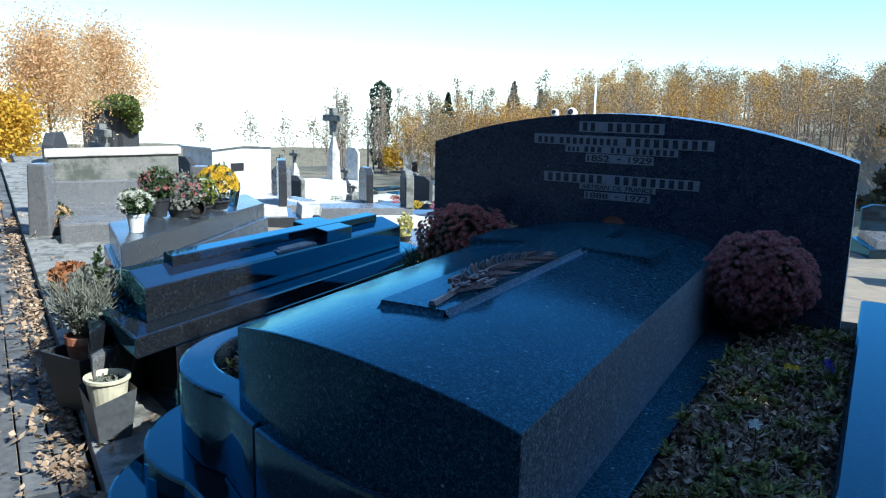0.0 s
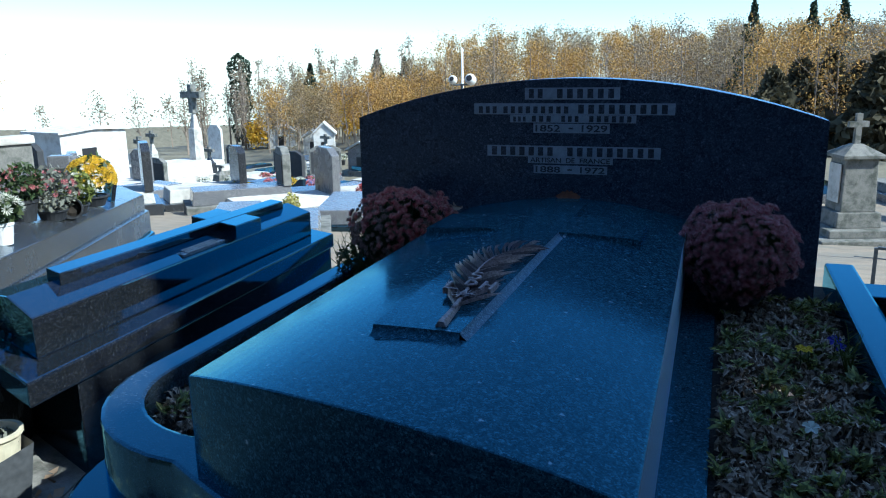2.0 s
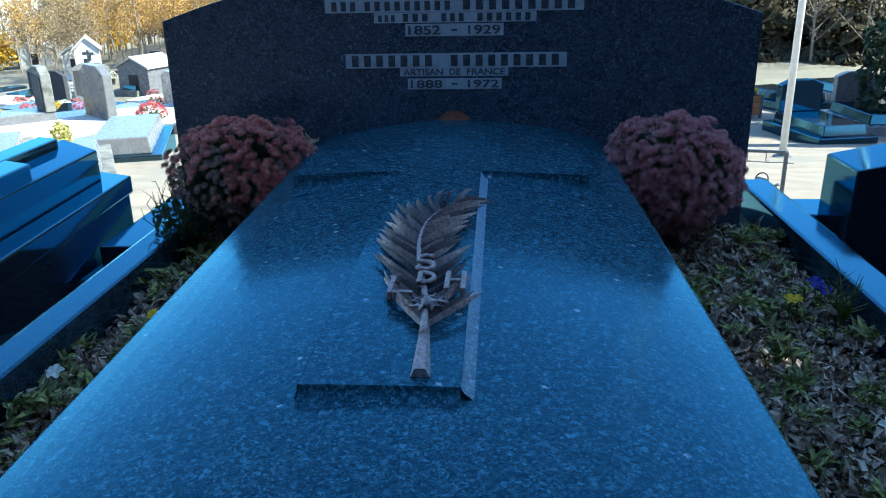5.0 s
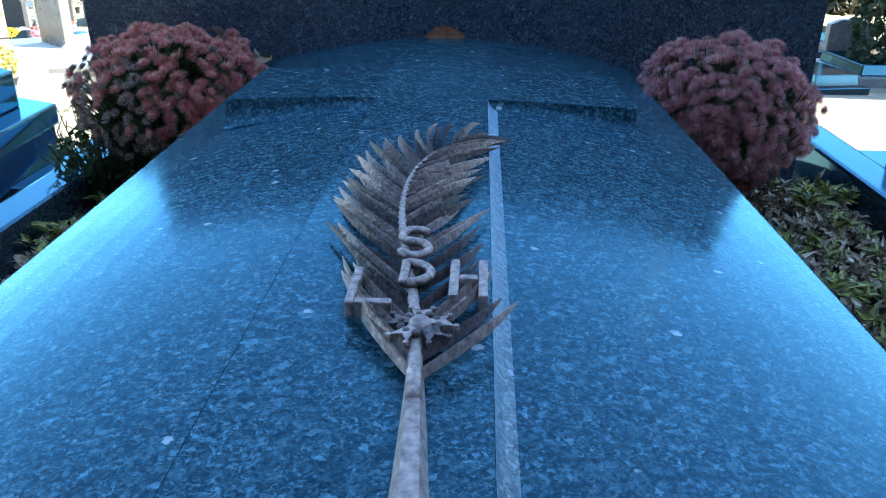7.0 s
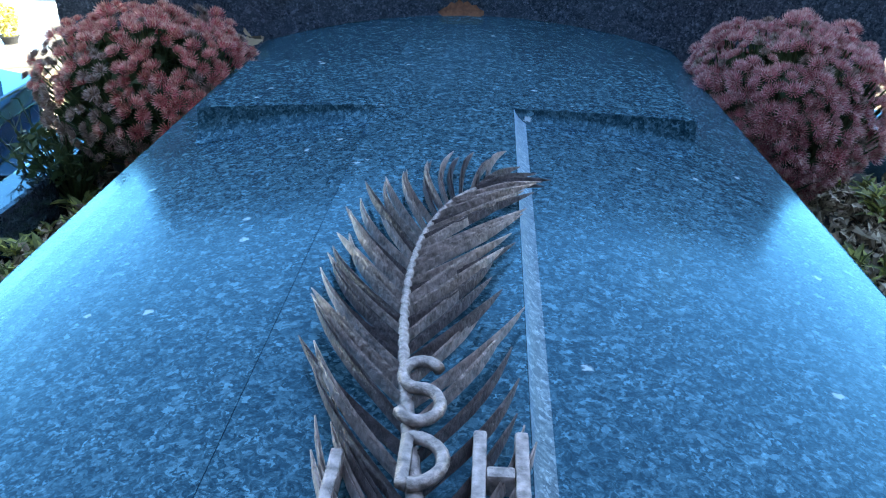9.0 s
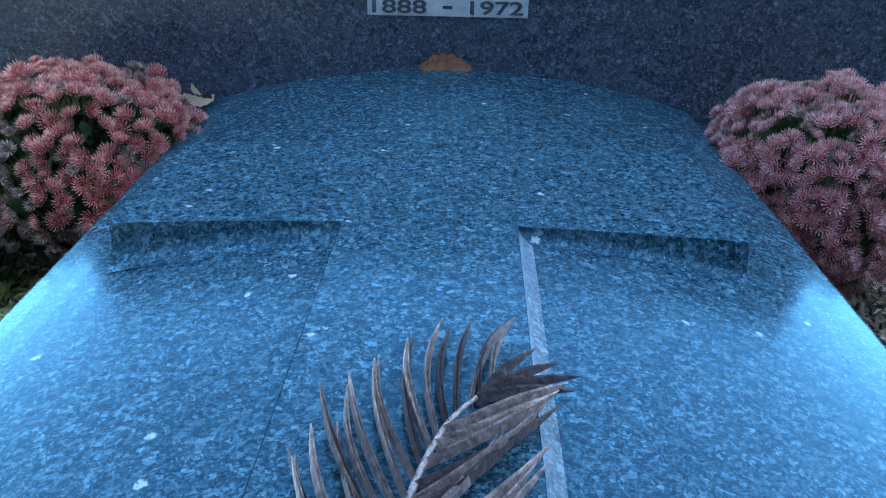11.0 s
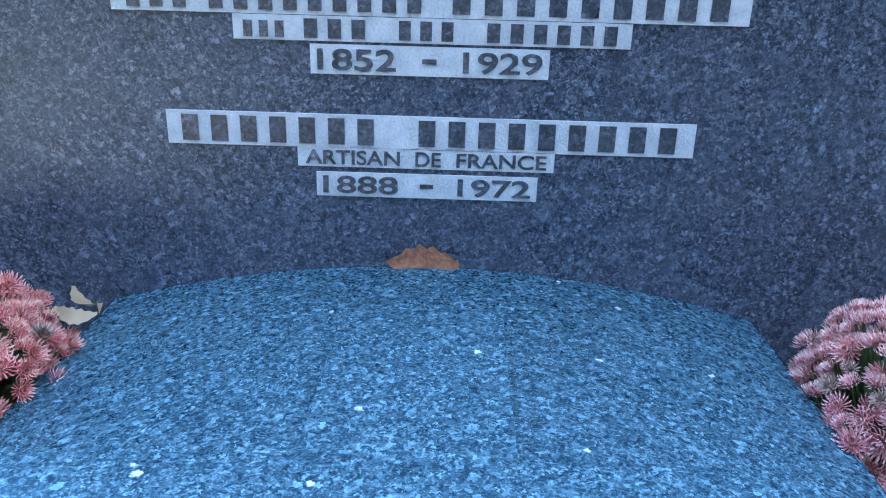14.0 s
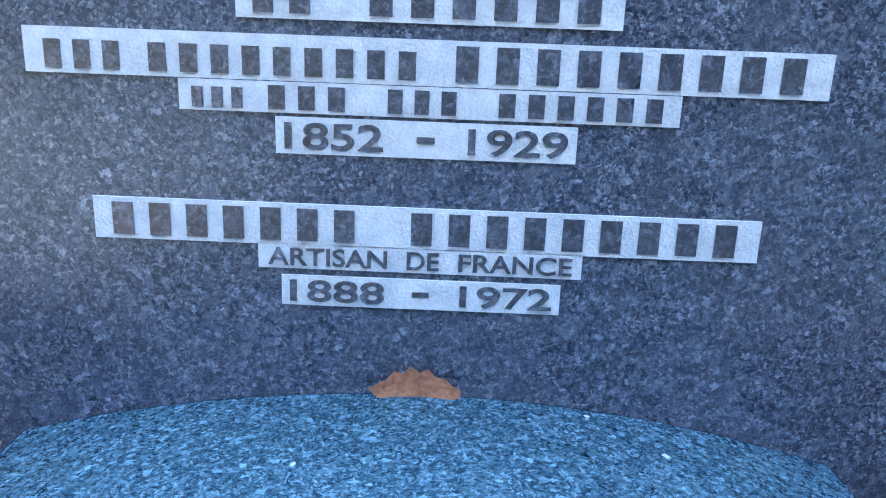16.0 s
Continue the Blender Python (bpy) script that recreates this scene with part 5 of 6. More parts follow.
part("cross", Shape().box(-0.06, 0.06, -0.05, 0.05, 2.0, 2.62, T).box(-0.2, -0.06, -0.05, 0.05, 2.34, 2.46, T).box(0.06, 0.2, -0.05, 0.05, 2.34, 2.46, T), OLD_STONE, mon)
part("inscribed_plate", Shape().box(-0.385, -0.365, -0.25, 0.25, 0.80, 1.60, T), PALE_STONE, mon)

bz = ground_z(6.35, 18.2)
pl = thing("flower_planter", "square wooden planter with white and yellow flowers", "planter")
B = Matrix.Translation((6.21, 17.1, bz)) @ Matrix.Rotation(radians(20), 4, "Z") @ Matrix.Scale(0.80, 4)
for x in (-0.30, 0.30):
    for y in (-0.30, 0.30):
        part("corner_post", Shape().box(x - 0.035, x + 0.035, y - 0.035, y + 0.035, 0, 0.72, B), PAINTED_STEEL, pl)
for i in range(4):
    q = B @ Matrix.Rotation(i * math.pi / 2, 4, "Z")
    for z in (0.10, 0.30, 0.50):
        part("board", Shape().box(-0.26, 0.26, -0.32, -0.29, z, z + 0.185, q), WOOD, pl)
rng = np.random.default_rng(41)
part("leaves", soup("leaves", leaves(300, B @ Vector((0, 0, 0.74)), (0.21, 0.21, 0.07), 0.035, rng), FOLIAGE), FOLIAGE, pl)
for nm, x, mat in (("white_flowers", -0.14, WHITE_PETAL), ("yellow_flowers", 0.16, YELLOW)):
    part(nm, soup(nm, leaves(160, B @ Vector((x, -0.05, 0.82)), (0.11, 0.14, 0.065), 0.026, rng, 0.5), mat), mat, pl)


# ---------------------------------------------------------------- the cemetery field
def simple_grave(x, y, turn, length, width, height, slab, head, head_h, kind, label, seed):
    """A grave of the field: plinth, slab with a chamfer, and a stele, cross or nothing."""
    z = ground_z(x, y)
    ob = thing("grave", label, "grave", "graves of the cemetery field", at=Matrix.Translation((x, y, z - 0.25)) @ Matrix.Rotation(turn, 4, "Z"))
    h = height + 0.25
    part("plinth", Shape().box(-length / 2 - 0.15, length / 2 + 0.15, -width / 2 - 0.15, width / 2 + 0.15, 0, 0.25 + 0.5 * height), head, ob, bevel=0.02)
    part("slab", Shape().box(-length / 2, length / 2, -width / 2, width / 2, 0.25 + 0.5 * height, h, None, 0.04), slab, ob, bevel=0.02)
    e = length / 2 - 0.12
    if kind == "stele":
        part("stele", Shape().prism([(-width / 2, h), (width / 2, h), (width / 2, h + head_h * 0.85), (0.25 * width, h + head_h), (-0.25 * width, h + head_h), (-width / 2, h + head_h * 0.85)], -0.10, 0.10, Matrix.Translation((e, 0, 0)) @ Matrix.Rotation(math.pi / 2, 4, "Z"), axis="y"), head, ob, bevel=0.02)
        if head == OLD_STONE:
            # Dark panel puts the shade of the backlit front into colour.
            part("front_panel", Shape().box(e - 0.118, e - 0.099, -0.44 * width, 0.44 * width, h + 0.06, h + 0.80 * head_h), DARK_SHADED_STONE, ob, "dark panel standing in for the shaded face of the stele")
    elif kind == "cross":
        part("pedestal", Shape().box(e - 0.3, e + 0.3, -0.3, 0.3, h, h + 0.42 * head_h, None, 0.05), head, ob, bevel=0.02)
        part("neck", Shape().box(e - 0.2, e + 0.2, -0.2, 0.2, h + 0.42 * head_h, h + 0.62 * head_h, None, 0.12), head, ob)
        t, a = 0.035 * head_h + 0.03, h + 0.62 * head_h
        part("cross", Shape().box(e - t, e + t, -t, t, a, h + head_h).box(e - t, e + t, -5 * t, -t, h + 0.82 * head_h, h + 0.82 * head_h + 2 * t).box(e - t, e + t, t, 5 * t, h + 0.82 * head_h, h + 0.82 * head_h + 2 * t), OLD_STONE, ob, bevel=0.012)
    return ob


FIELD = radians(72)
simple_grave(-28.2, 32.3, FIELD, 4.2, 2.4, 1.5, WHITE_STONE, PALE_STONE, 4.2, "cross", "pale stone grave with a tall stone cross on a pedestal", 1)
simple_grave(-40.0, 44.0, FIELD, 2.4, 1.5, 0.8, WHITE_STONE, PALE_STONE, 2.6, "cross", "pale stone grave with a small dark cross", 2)
simple_grave(-36.5, 47.0, FIELD, 2.4, 1.6, 0.8, WHITE_STONE, WHITE_STONE, 2.6, "stele", "white stone grave with a tall tapered stele", 3)
simple_grave(-20.9, 37.0, radians(118), 3.2, 1.9, 0.5, GREY_GRANITE, OLD_STONE, 1.7, "stele", "white grave with a round shouldered dark faced stele", 4)
simple_grave(-14.6, 23.8, radians(112), 2.6, 1.3, 0.55, DARK_GRANITE, GREY_GRANITE, 0.1, "none", "polished dark slab grave reflecting the sky", 5)
simple_grave(-11.4, 20.6, radians(112), 2.4, 1.3, 0.45, GREY_GRANITE, GREY_GRANITE, 0.1, "none", "low grey granite grave", 6)
simple_grave(-5.9, 9.6, radians(108), 2.2, 0.9, 0.50, GREY_GRANITE, DARK_GRANITE, 0.1, "none", "grey gabled granite slab grave", 7)
simple_grave(-8.2, 9.4, radians(118), 2.0, 0.9, 0.30, GREY_GRANITE, OLD_STONE, 0.1, "none", "weathered low stone grave with pots", 8)
simple_grave(-5.5, 6.9, radians(118), 1.8, 0.9, 0.32, GREY_GRANITE, OLD_STONE, 0.1, "none", "low stone grave with a golden shrub on it", 9)
rng = np.random.default_rng(77)
# Darker stone on plinths and heads also stands in for their shaded sides.
mats = [(WHITE_STONE, PALE_STONE), (GREY_GRANITE, OLD_STONE), (PALE_STONE, OLD_STONE), (WHITE_STONE, GREY_GRANITE), (PALE_STONE, SATIN_GRANITE), (GREY_GRANITE, DARK_SHADED_STONE), (DARK_GRANITE, OLD_STONE), (SATIN_GRANITE, DARK_SHADED_STONE)]
for row in range(16):
    for col in range(14):
        d, side = 12 + row * 3.0, -7.0 + col * 1.7 + rng.normal() * 0.3
        along = Vector((-0.62, 0.785, 0))
        p = Vector((0, -2, 0)) + along * (d + rng.normal() * 0.5) + Vector((-0.785, -0.62, 0)) * side * (0.75 + 0.03 * d)
        if any((Vector((a, b, 0)) - p).length < 3.4 for a, b in ((-28.2, 32.3), (-40, 44), (-28.7, 26.6), (-36.5, 47), (-20.9, 37), (-14.6, 23.8), (-11.4, 20.6), (-5.9, 9.6), (-5.5, 6.9), (-9.2, 4.4), (-6.4, 2.3), (-6.9, 4.0), (-8.2, 9.4))) or p.x > -5:
            continue
        u = rng.random()
        kind = "none" if u < 0.60 else "stele" if u < 0.92 else "cross"
        sm, hm = mats[int(rng.integers(len(mats)))]
        tone = {WHITE_STONE: "white stone", GREY_GRANITE: "grey granite", PALE_STONE: "pale stone", DARK_GRANITE: "dark granite", SATIN_GRANITE: "satin grey granite"}[sm]
        tail = {"none": "low slab grave in the sunny field", "stele": "grave with an upright stele in the sunny field", "cross": "grave with a stone cross in the sunny field"}[kind]
        simple_grave(p.x, p.y, FIELD + rng.normal() * 0.06 - 0.5 * (p.x > -14), 2.0 + 0.5 * rng.random(), 1.0 + 0.5 * rng.random(), 0.35 + 0.35 * rng.random(), sm, hm, 0.7 + (1.3 if kind == "cross" else 0.7) * rng.random(), kind, f"{tone} {tail}", row * 30 + col)


def chapel(x, y, turn, w, d, h, roof_h, wall, roof, label, name="tomb_chapel", slit=True):
    z = ground_z(x, y) - 0.3
    ob = thing(name, label, "tomb chapel", at=Matrix.Translation((x, y, z)) @ Matrix.Rotation(turn, 4, "Z"))
    H = h + 0.3
    part("wall", Shape().prism([(-w / 2, 0), (w / 2, 0), (w / 2, H), (0, H + roof_h * 0.96), (-w / 2, H)], -d / 2, d / 2, axis="y"), wall, ob)
    part("roof", Shape().prism([(-w / 2 - 0.15, H - 0.02), (-w / 2 - 0.15, H + 0.08), (0, H + roof_h + 0.12), (w / 2 + 0.15, H + 0.08), (w / 2 + 0.15, H - 0.02), (0, H + roof_h + 0.005)], -d / 2 - 0.15, d / 2 + 0.15, axis="y"), roof, ob)
    if slit:
        part("opening", Shape().box(-0.16 * w, 0.16 * w, -d / 2 - 0.02, -d / 2 + 0.02, 0.3 + 0.1 * h, 0.3 + 0.75 * h), DARK_VOID, ob)
    return ob


vault = chapel(-28.7, 26.6, radians(82), 3.7, 2.4, 3.0, 0.10, WHITE_STONE, WHITE_STONE, "pale flat roofed stone tomb chapel with a slit window", slit=False)
part("window", Shape().box(-0.75, 0.05, -1.23, -1.18, 2.15, 2.55), DARK_VOID, vault)
chapel(-27.0, 48.5, radians(25), 1.5, 1.5, 2.0, 0.8, WHITE_STONE, WHITE_STONE, "small white stone tomb chapel with a pointed roof")
chapel(-20.6, 43.0, radians(-18), 2.2, 2.4, 1.5, 0.55, GREY_GRANITE, PALE_STONE, "small grey tomb chapel with a pale gable")
chapel(-41.0, 66.0, radians(25), 2.6, 2.4, 1.6, 0.7, WHITE_STONE, WHITE_STONE, "white stone tomb chapel with a low roof")
chapel(-31.5, 55.0, radians(25), 1.6, 1.6, 1.3, 0.5, PALE_STONE, PALE_STONE, "pale stone tomb chapel with a low roof")
rng = np.random.default_rng(78)
for x, y in ((7.0, 14.6), (8.6, 15.8), (10.4, 16.6), (7.6, 18.6), (9.6, 19.8), (5.2, 20.4), (3.0, 20.2), (12.2, 18.4), (1.4, 19.6), (11.4, 13.0)):
    sm, hm = ((GREY_GRANITE, DARK_GRANITE), (DARK_GRANITE, GREY_GRANITE), (DARK_GRANITE, DARK_GRANITE), (OLD_STONE, GREY_GRANITE))[int(rng.integers(4))]
    simple_grave(x, y, radians(100) + rng.normal() * 0.1, 1.9, 1.0, 0.45, sm, hm, 0.7, "stele" if rng.random() < 0.6 else "none", "granite grave at the foot of the wood", 3)

hz = -6.5
house = thing("ruined_house", "dark roofless house wall with tall openings and ivy", "house")
Hm = Matrix.Translation((-85.5, 64, hz - 3)) @ Matrix.Rotation(radians(52), 4, "Z")
part("wall", Shape().box(-3.4, 3.2, -0.4, 3, 0, 8.4, Hm), DARK_SHADED_STONE, house)
for i in range(4):
    part("window", Shape().box(-2.8 + 1.15 * i, -2.2 + 1.15 * i, -0.46, -0.36, 3.8, 7.0, Hm), DARK_VOID, house)
part("roof", Shape().prism([(-3.6, 8.3), (3.4, 8.3), (2.4, 9.4), (-2.4, 9.4)], -0.8, 3.4, Hm, axis="y"), ROOF, house)
part("ivy", soup("ivy", np.concatenate([leaves(n, Hm @ Vector(c), r, 0.20, np.random.default_rng(51 + n), 0.4) for n, c, r in ((2200, (1.2, -0.6, 8.9), (3.2, 1.5, 1.5)), (1100, (2.7, -0.6, 7.3), (1.3, 1.2, 1.9)), (600, (-1.8, -0.5, 8.8), (1.6, 1.0, 0.8)))]), IVY_GREEN), IVY_GREEN, house)



# ---------------------------------------------------------------- trees
def branch_points(rng, base, height, n, spread, rise, start=0.25, twigs=6, thick=0.05):
    """Trunk, limbs and twigs of a bare tree as thin three sided prisms; returns triangle corners and the tips."""
    tri, tips = [], []

    def limb(a, b, ra, rb):
        a, b = np.array(a), np.array(b)
        d = b - a
        u = np.cross(d, [0.3, 0.8, 0.52])
        u /= np.linalg.norm(u) + 1e-9
        v = np.cross(d, u)
        v /= np.linalg.norm(v) + 1e-9
        ring = [(math.cos(q) * u + math.sin(q) * v) for q in (0, 2.094, 4.189)]
        for i in range(3):
            p, q = ring[i], ring[(i + 1) % 3]
            tri.extend([a + p * ra, a + q * ra, b + q * rb, a + p * ra, b + q * rb, b + p * rb])

    base = np.array(base, float)
    top = base + [rng.normal() * 0.03 * height, rng.normal() * 0.03 * height, height]
    limb(base, base + (top - base) * 0.5, thick * height * 0.35, thick * height * 0.22)
    limb(base + (top - base) * 0.5, top, thick * height * 0.22, thick * height * 0.05)
    for i in range(n):
        u = start + (1 - start) * rng.random()
        a = base + (top - base) * u
        ang = rng.random() * 2 * math.pi
        L = spread * height * (1.15 - u) * (0.6 + 0.6 * rng.random())
        b = a + np.array([math.cos(ang) * L, math.sin(ang) * L, L * rise * (0.7 + 0.6 * rng.random())])
        limb(a, b, thick * height * 0.09 * (1.3 - u), thick * height * 0.03)
        tips.append(b)
        for _ in range(twigs):
            w = 0.35 + 0.65 * rng.random()
            c = a + (b - a) * w
            e = c + (rng.normal(size=3) * 0.4 + [math.cos(ang) * 0.4, math.sin(ang) * 0.4, 0.5 + 0.5 * rise]) * L * 0.38
            limb(c, e, thick * height * 0.022, thick * height * 0.008)
            tips.append(e)
    return tri, tips


def tree(name, label, x, y, height, crown, leaf_material, n_leaves, leaf, seed, spread=0.3, rise=0.8, limbs=26, category="tree", z=None, twig=None, start=0.25):
    rng = np.random.default_rng(seed)
    z = ground_z(x, y) if z is None else z
    ob = thing(name, label, category)
    tri, tips = branch_points(rng, (x, y, z - 0.2), height, limbs, spread, rise, start)
    part("trunk", soup("trunk", np.array(tri), twig or BARK, True), twig or BARK, ob)
    if n_leaves:
        tips = np.array(tips)
        pick = tips[rng.integers(len(tips), size=n_leaves)] + rng.normal(size=(n_leaves, 3)) * crown
        pts = leaves(n_leaves, (0, 0, 0), (0.01, 0.01, 0.01), leaf, rng).reshape(-1, 4, 3) + pick[:, None, :]
        part("crown", soup("crown", pts.reshape(-1, 3), leaf_material), leaf_material, ob)
    return ob


def conifer(x, y, height, radius, seed, label, n=2600, leaf=0.16, column=False, name="conifer", z=None, needles=CONIFER):
    rng = np.random.default_rng(seed)
    z = ground_z(x, y) if z is None else z
    ob = thing(name, label, "tree")
    part("trunk", Shape().tube([(x, y, z - 0.2), (x, y, z + height * 0.9)], [0.03 * height, 0.006 * height], 8), BARK, ob)
    u = rng.random(n) ** (0.75 if column else 1.5)
    tiers = 1 + 0.22 * np.sin(u * (20 if not column else 7) + rng.random(n))
    prof = radius * ((1 - u) ** 0.9 + 0.02) * tiers if not column else radius * np.minimum(1, 14.0 * (1 - u)) * np.minimum(1, 0.5 + 3 * u) * (1 + 0.12 * np.sin(u * 17))
    a = rng.random(n) * 2 * math.pi
    r = prof * (0.55 + 0.45 * rng.random(n) ** 0.5)
    c = np.stack([x + r * np.cos(a), y + r * np.sin(a), z + height * (0.04 + 0.96 * u) - 0.12 * r], 1)
    pts = leaves(n, (0, 0, 0), (0.01, 0.01, 0.01), leaf, rng).reshape(-1, 4, 3)
    part("crown", soup("crown", (pts + c[:, None, :]).reshape(-1, 3), needles), needles, ob)
    return ob


# the wood on the slope: one sheet of many bare and russet trees
rng = np.random.default_rng(90)
bare_tri, russet_pts, golden_pts, grey_pts = [], [], [], []
for i in range(640):
    az = radians(-33 + 78 * rng.random())
    d = (30 if az > radians(7) else 35) + 66 * rng.random() ** 0.9 if az > radians(2) else 58 + 40 * rng.random()
    x, y = d * math.sin(az), d * math.cos(az)
    h = (5.6 + 3.6 * rng.random()) * (0.75 if az < radians(-20) else 1.0)
    z = ground_z(x, y)
    top_wanted = 1.55 + (0.036 - 0.018 * (1 - smooth_step(radians(-27), radians(-14), az))) * d + 0.5 * rng.normal()
    z = min(z, top_wanted - h)
    tri, tips = branch_points(rng, (x, y, z - 0.3), h, 14, 0.30, 0.9, 0.22, 7, 0.034)
    bare_tri += tri
    tips = np.array(tips)
    n = 900
    pick = tips[rng.integers(len(tips), size=n)] + rng.normal(size=(n, 3)) * 0.27
    pts = (leaves(n, (0, 0, 0), (0.01, 0.01, 0.01), 0.040 + 0.00045 * d, rng).reshape(-1, 4, 3) + pick[:, None, :]).reshape(-1, 3)
    u = rng.random() + 0.25 * (az < radians(-4)) - 0.25 * (az > radians(8))
    (golden_pts if noise.noise(Vector((x * 0.11, y * 0.11, 3.7))) + 0.25 * rng.random() > 0.27 else russet_pts if u > 0.55 else grey_pts).append(pts)
wood = thing("wood", "autumn wood of bare grey and russet trees on the slope", "wood", kind="stuff")
tagged(part("branches", soup("branches", np.array(bare_tri), TWIG, True), TWIG, wood), kind="stuff")
for nm, pts, mat in (("russet_foliage", russet_pts, RUSSET), ("amber_foliage", golden_pts, AMBER), ("grey_twigs", grey_pts, GREY_WOOD)):
    tagged(part(nm, soup(nm, np.concatenate(pts), mat), mat, wood), kind="stuff")

# Dark thickets added to stand in for shade along the wood's foot.
for i in range(14):
    az, d = radians(4.5 + 1.7 * i), 32 + 2.5 * (i % 4)
    x, y = d * math.sin(az), d * math.cos(az)
    z = ground_z(x, y) - 0.2
    conifer(x, y, 1.0 + 0.35 * (i % 3) + 0.06 * i - z, 1.9, 270 + i, "dense brown thicket whose dark stands in for shade at the foot of the wood", 2200, 0.30, name="thicket", z=z, needles=THICKET)
# Trees added to throw shade on the gravel and slope west of them.
for i in range(3):
    conifer(19 + 0.4 * (i % 2), 11.5 + 2.0 * i, 12.5, 2.2, 250 + i, "tall brown tree added in the east to shade the edge of the wood", 2600, 0.4, name="ivied_tree", z=-1.5, needles=THICKET)

# poplars and bare trees in the valley
for i in range(34):
    az = radians(-37.5 + 16.5 * i / 33 + 0.5 * rng.normal())
    d = 78 + 14 * rng.random()
    x, y = d * math.sin(az), d * math.cos(az) - 3
    tree("poplar", "bare slender poplar in the valley", x, y, 6.5 + 3.0 * rng.random(), 0.22, GREY_WOOD, 420, 0.10, 600 + i, 0.10, 3.2, 34, twig=TWIG, start=0.08)
for i, (az, d, h) in enumerate(((-44, 95, 6.0), (-47.5, 100, 5.0), (-41.5, 92, 5.5), (-39.5, 90, 5.0), (-37, 84, 6.5), (-34, 86, 7.5))):
    tree("bare_tree", "bare pale tree in the valley", d * math.sin(radians(az)), d * math.cos(radians(az)), h, 0.35, GREY_WOOD, 240, 0.15, 140 + i, 0.30, 1.1, 22, twig=TWIG)
conifer(-48.7, 70.7, 9.7, 1.15, 200, "tall dark columnar cypress in the valley", 1500, 0.20, True, "cypress")
for i, (az, d, h) in enumerate(((-24.6, 92, 8.5), (-22.6, 88, 7.5), (-29.5, 90, 7.0))):
    conifer(d * math.sin(radians(az)), d * math.cos(radians(az)), h, 1.9, 205 + i, "dark conifer among bare poplars", 1200, 0.25, z=-5.2)
for i, (x, y, zt) in enumerate(((2.2, 56.5, 5.4), (5.9, 56.3, 5.2), (7.75, 56.1, 5.5))):
    conifer(x, y, 6.0, 1.5, 210 + i, "dark spruce standing over the wood", 1100, 0.18, z=zt - 6.0, name="spruce")
for i, (x, y, h, r) in enumerate(((8.6, 15.6, 2.4, 0.42), (9.4, 15.2, 3.0, 0.5), (10.2, 16.8, 2.6, 0.45))):
    conifer(x, y, h, r, 220 + i, "dark columnar yew beside the graves", 900, 0.10, True, "yew")
# Unseen row added in the east to keep the sun off the grave.
for i in range(10):
    y = 0.0 - 0.92 * i
    conifer(6.4 + 0.1 * (i % 2), y, 8.6 if y > -1.4 else 7.5 if y > -2.0 else 7.2, 0.76, 230 + i, "dense dark cypress added out of view to shade the grave", 4200, 0.16, True, "cypress", z=-0.1)

# autumn trees by the path, and unseen spruces added behind the camera
tree("autumn_tree", "tall orange leaved autumn tree beyond the path", -83, 54, 15.0, 1.8, AUTUMN, 24000, 0.15, 301, 0.36, 0.8, 34)
tree("autumn_tree", "tall orange leaved autumn tree beyond the path", -99, 74, 17.5, 2.0, AUTUMN, 24000, 0.17, 302, 0.34, 0.9, 30)
tree("autumn_tree", "low golden leaved tree beyond the path", -80, 47, 7.5, 1.3, GOLD, 9000, 0.22, 303, 0.34, 0.6, 24)
tree("autumn_tree", "tall orange leaved autumn tree beyond the path", -88, 44, 14.5, 1.9, AUTUMN, 24000, 0.15, 304, 0.36, 0.8, 34)
tree("golden_bush", "golden autumn bush between the graves", -43.0, 64.5, 2.4, 0.5, GOLD, 500, 0.22, 305, 0.4, 0.7, 14, "bush")
tree("golden_bush", "golden autumn bush between the graves", -30.0, 60.0, 3.0, 0.5, GOLD, 500, 0.22, 306, 0.4, 0.7, 14, "bush")
potted("golden_shrub", "small golden leaved shrub in a dark pot", (-5.3, 6.6, ground_z(-5.5, 6.9) + 0.32), (0.07, 0.10, 0.09), 0.13, 0.20, PALE_GOLD, 380, 0.030, 307)
# Unseen ring of spruces added to block southern sky light and reflections.
for i in range(26):
    az = radians(120 + 5.4 * i + 1.5 * rng.normal())
    d = 15.5 + 3 * (i % 2) + 1.5 * rng.random()
    conifer(d * math.sin(az), d * math.cos(az) - 2.5, 14.5 + 3 * rng.random(), 4.2, 320 + i, "tall dark spruce added unseen behind the camera to darken the grave front", 2600, 0.7, name="spruce", z=-0.5)

# flowers among the far graves
rng = np.random.default_rng(95)
for i in range(26):
    d, az = 14 + 40 * rng.random(), radians(-40 + 17 * rng.random())
    x, y = d * math.sin(az), d * math.cos(az)
    mat = (YELLOW, MAUVE, WHITE_PETAL, PINK)[int(rng.integers(4))]
    potted("potted_flowers", {YELLOW: "yellow", MAUVE: "mauve", WHITE_PETAL: "white", PINK: "pink"}[mat] + " flowers in a pot among the graves", (x, y, ground_z(x, y)), (0.10, 0.14, 0.35), 0.30, 0.26, FOLIAGE, 60, 0.06, 400 + i, (40, 0.09, mat))

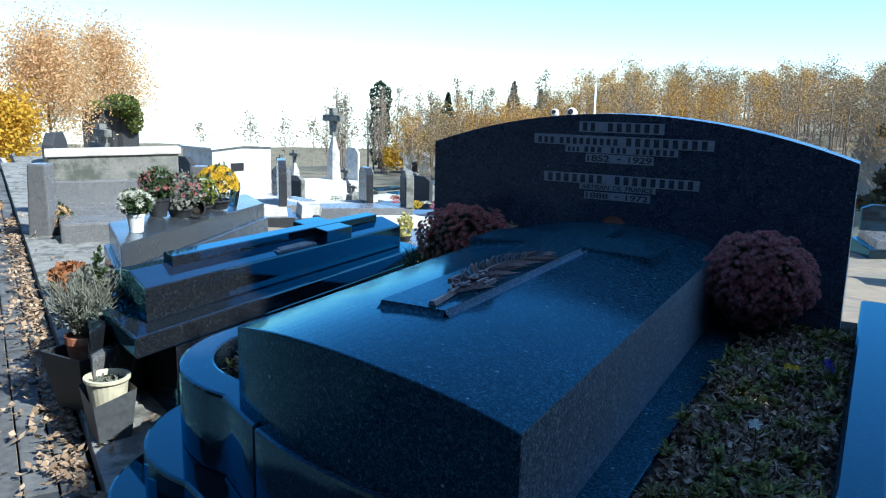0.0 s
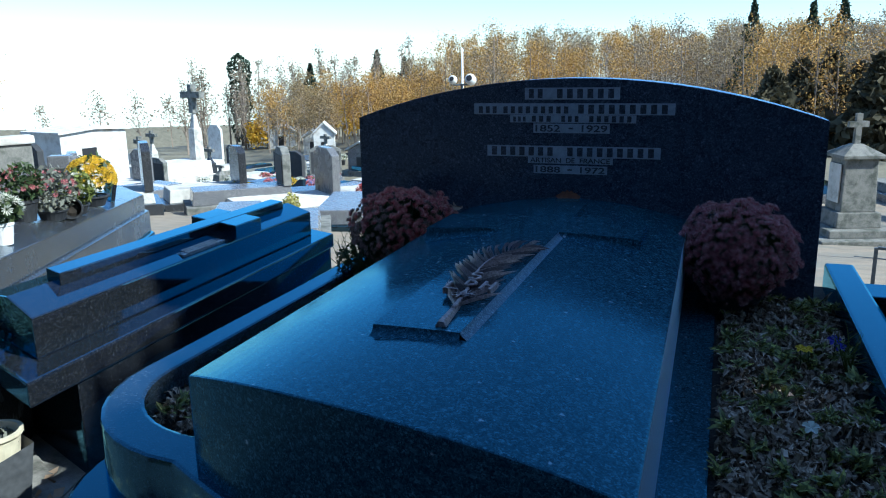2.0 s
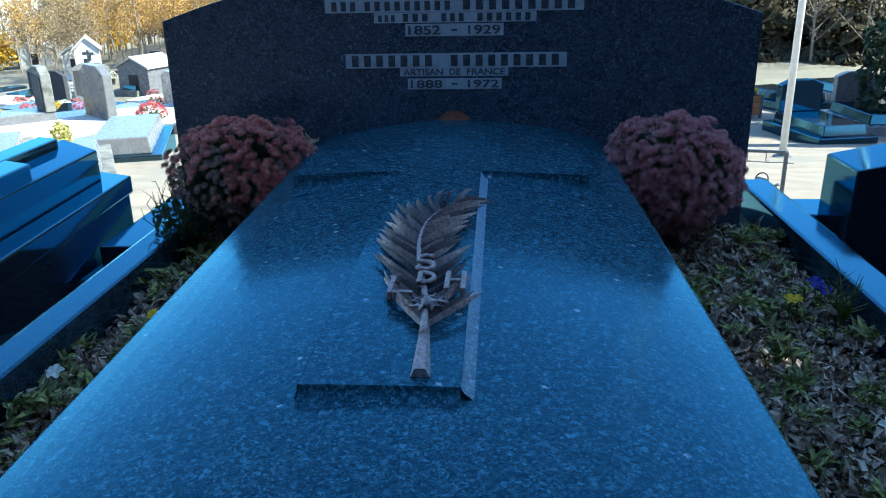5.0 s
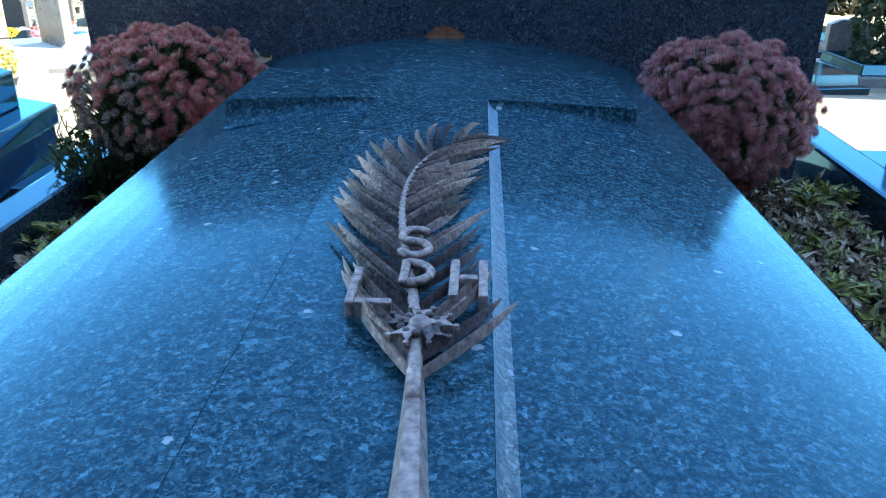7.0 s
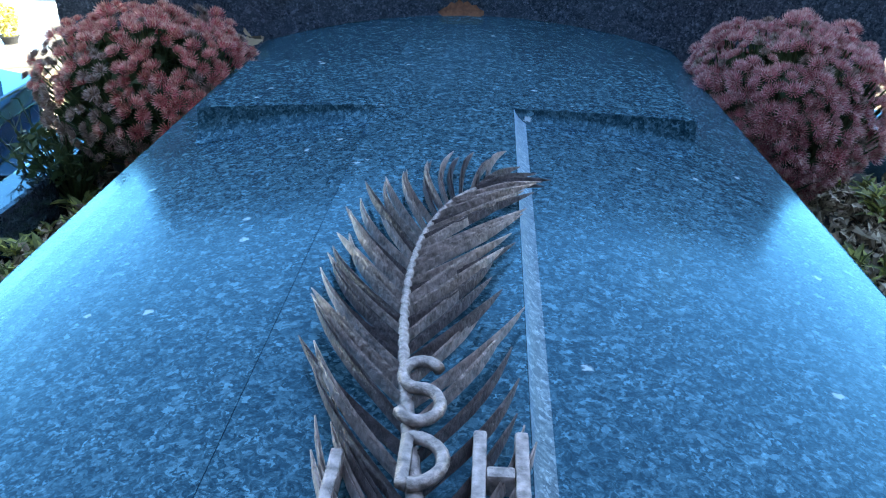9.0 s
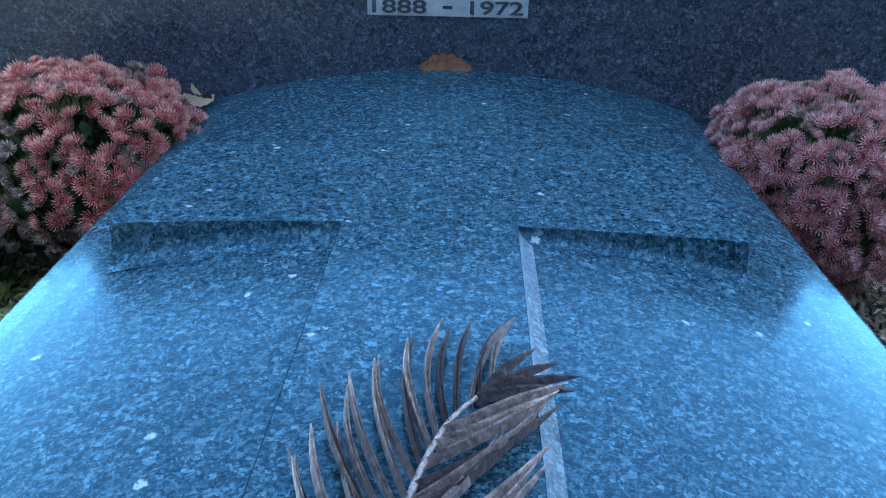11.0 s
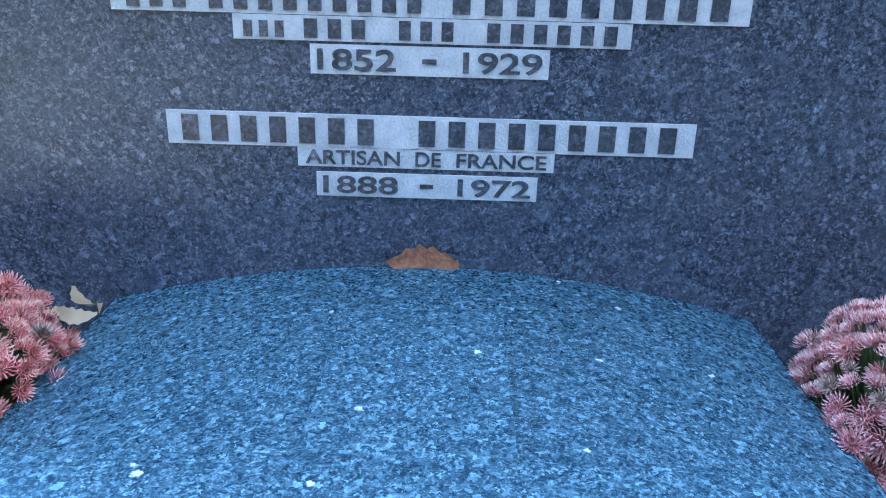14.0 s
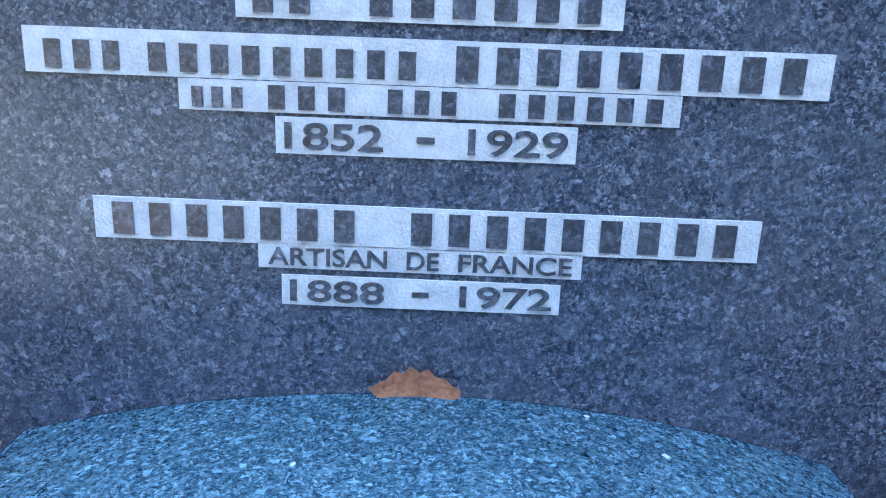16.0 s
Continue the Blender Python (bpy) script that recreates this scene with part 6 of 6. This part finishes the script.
# far hills that close the valley
for i, (cx, cy, w, h, d) in enumerate(((-230, 230, 260, 12, 60), (-120, 330, 220, 11, 60), (-330, 120, 220, 12, 60))):
    s = Shape()
    n = 40
    t = Vector((-cy, cx, 0)).normalized()
    out = Vector((cx, cy, 0)).normalized()
    p, f = [], []
    for j in range(n + 1):
        u = 2 * j / n - 1
        hh = -30 + h * (1 - u * u) * (0.8 + 0.25 * noise.noise(Vector((u * 4, i, 0)))) * 1.0
        c = Vector((cx, cy, 0)) + t * w * u
        p += [tuple(c - out * d + Vector((0, 0, -60))), tuple(c + Vector((0, 0, hh))), tuple(c + out * d + Vector((0, 0, -60)))]
        if j:
            q = 3 * j
            f += [(q - 3, q, q + 1, q - 2), (q - 2, q + 1, q + 2, q - 1)]
    tagged(part("hill", s.add(p, f), TURF, smooth=True), "far wooded hill closing the valley", "hill", kind="structure")

# ---------------------------------------------------------------- kerb, gutter stones, fallen leaves
kerb = thing("kerb", "row of rough concrete kerb stones along the path", "kerb", kind="structure")
for i in range(-3, 16):
    sh = Shape().box(i * 0.9 + 0.006, i * 0.9 + 0.894, -0.26, 0.0, -0.30, 0.075 + 0.006 * (i % 3), KERB)
    part("kerb_stone", sh, CONCRETE, kerb, bevel=0.012)
strip = part("verge", Shape().box(-3, 16, -1.6, -0.262, -0.4, 0.058, KERB), CONCRETE)
tagged(strip, "narrow concrete strip between kerb and graves", "pavement", kind="structure")
gutter = thing("pavement", "worn bluish paving setts along the kerb", "pavement", kind="structure")
rng = np.random.default_rng(61)
part("bed", Shape().box(-2.2, 14, 0.0, 0.263, -0.4, 0.0, KERB), SOIL, gutter)
for i in range(-10, 62):
    for j in range(2):
        a = i * 0.21 + (0.10 if j else 0) + rng.normal() * 0.006
        sh = Shape().box(a + 0.005, a + 0.203, 0.018 + j * 0.123, 0.134 + j * 0.123, -0.05, 0.010 + 0.010 * rng.random(), KERB)
        part("sett", sh, PAVING, gutter, bevel=0.010)
pts = []
for i in range(1500):
    a = -1.8 + 9 * rng.random() ** 1.3
    b = 0.03 + abs(rng.normal()) * 0.085 if rng.random() < 0.82 else 0.9 * rng.random() - 0.25
    m = KERB @ Matrix.Translation((a, b, (0.085 if b < 0 else 0.03) + 0.02 * rng.random())) @ Matrix.Rotation(rng.random() * 6.28, 4, "Z") @ Matrix.Rotation(rng.normal() * 0.35, 4, "X") @ Matrix.Rotation(rng.normal() * 0.35, 4, "Y")
    L, W = 0.018 + 0.024 * rng.random(), 0.009 + 0.013 * rng.random()
    for q in ([(-L, 0, 0.008), (-0.3 * L, -W, 0.004), (0.2 * L, 0, 0), (-0.3 * L, W, 0.004)], [(0.2 * L, 0, 0), (0.1 * L, -W * 0.9, 0.008), (L, 0, 0.012), (0.1 * L, W * 0.9, 0.008)]):
        pts += [tuple(m @ Vector(c)) for c in q]
litter = part("leaf_litter", soup("leaf_litter", np.array(pts), DRY_LEAF), DRY_LEAF)
tagged(litter, "dry pale brown fallen leaves heaped along the kerb", "fallen leaves", kind="stuff")
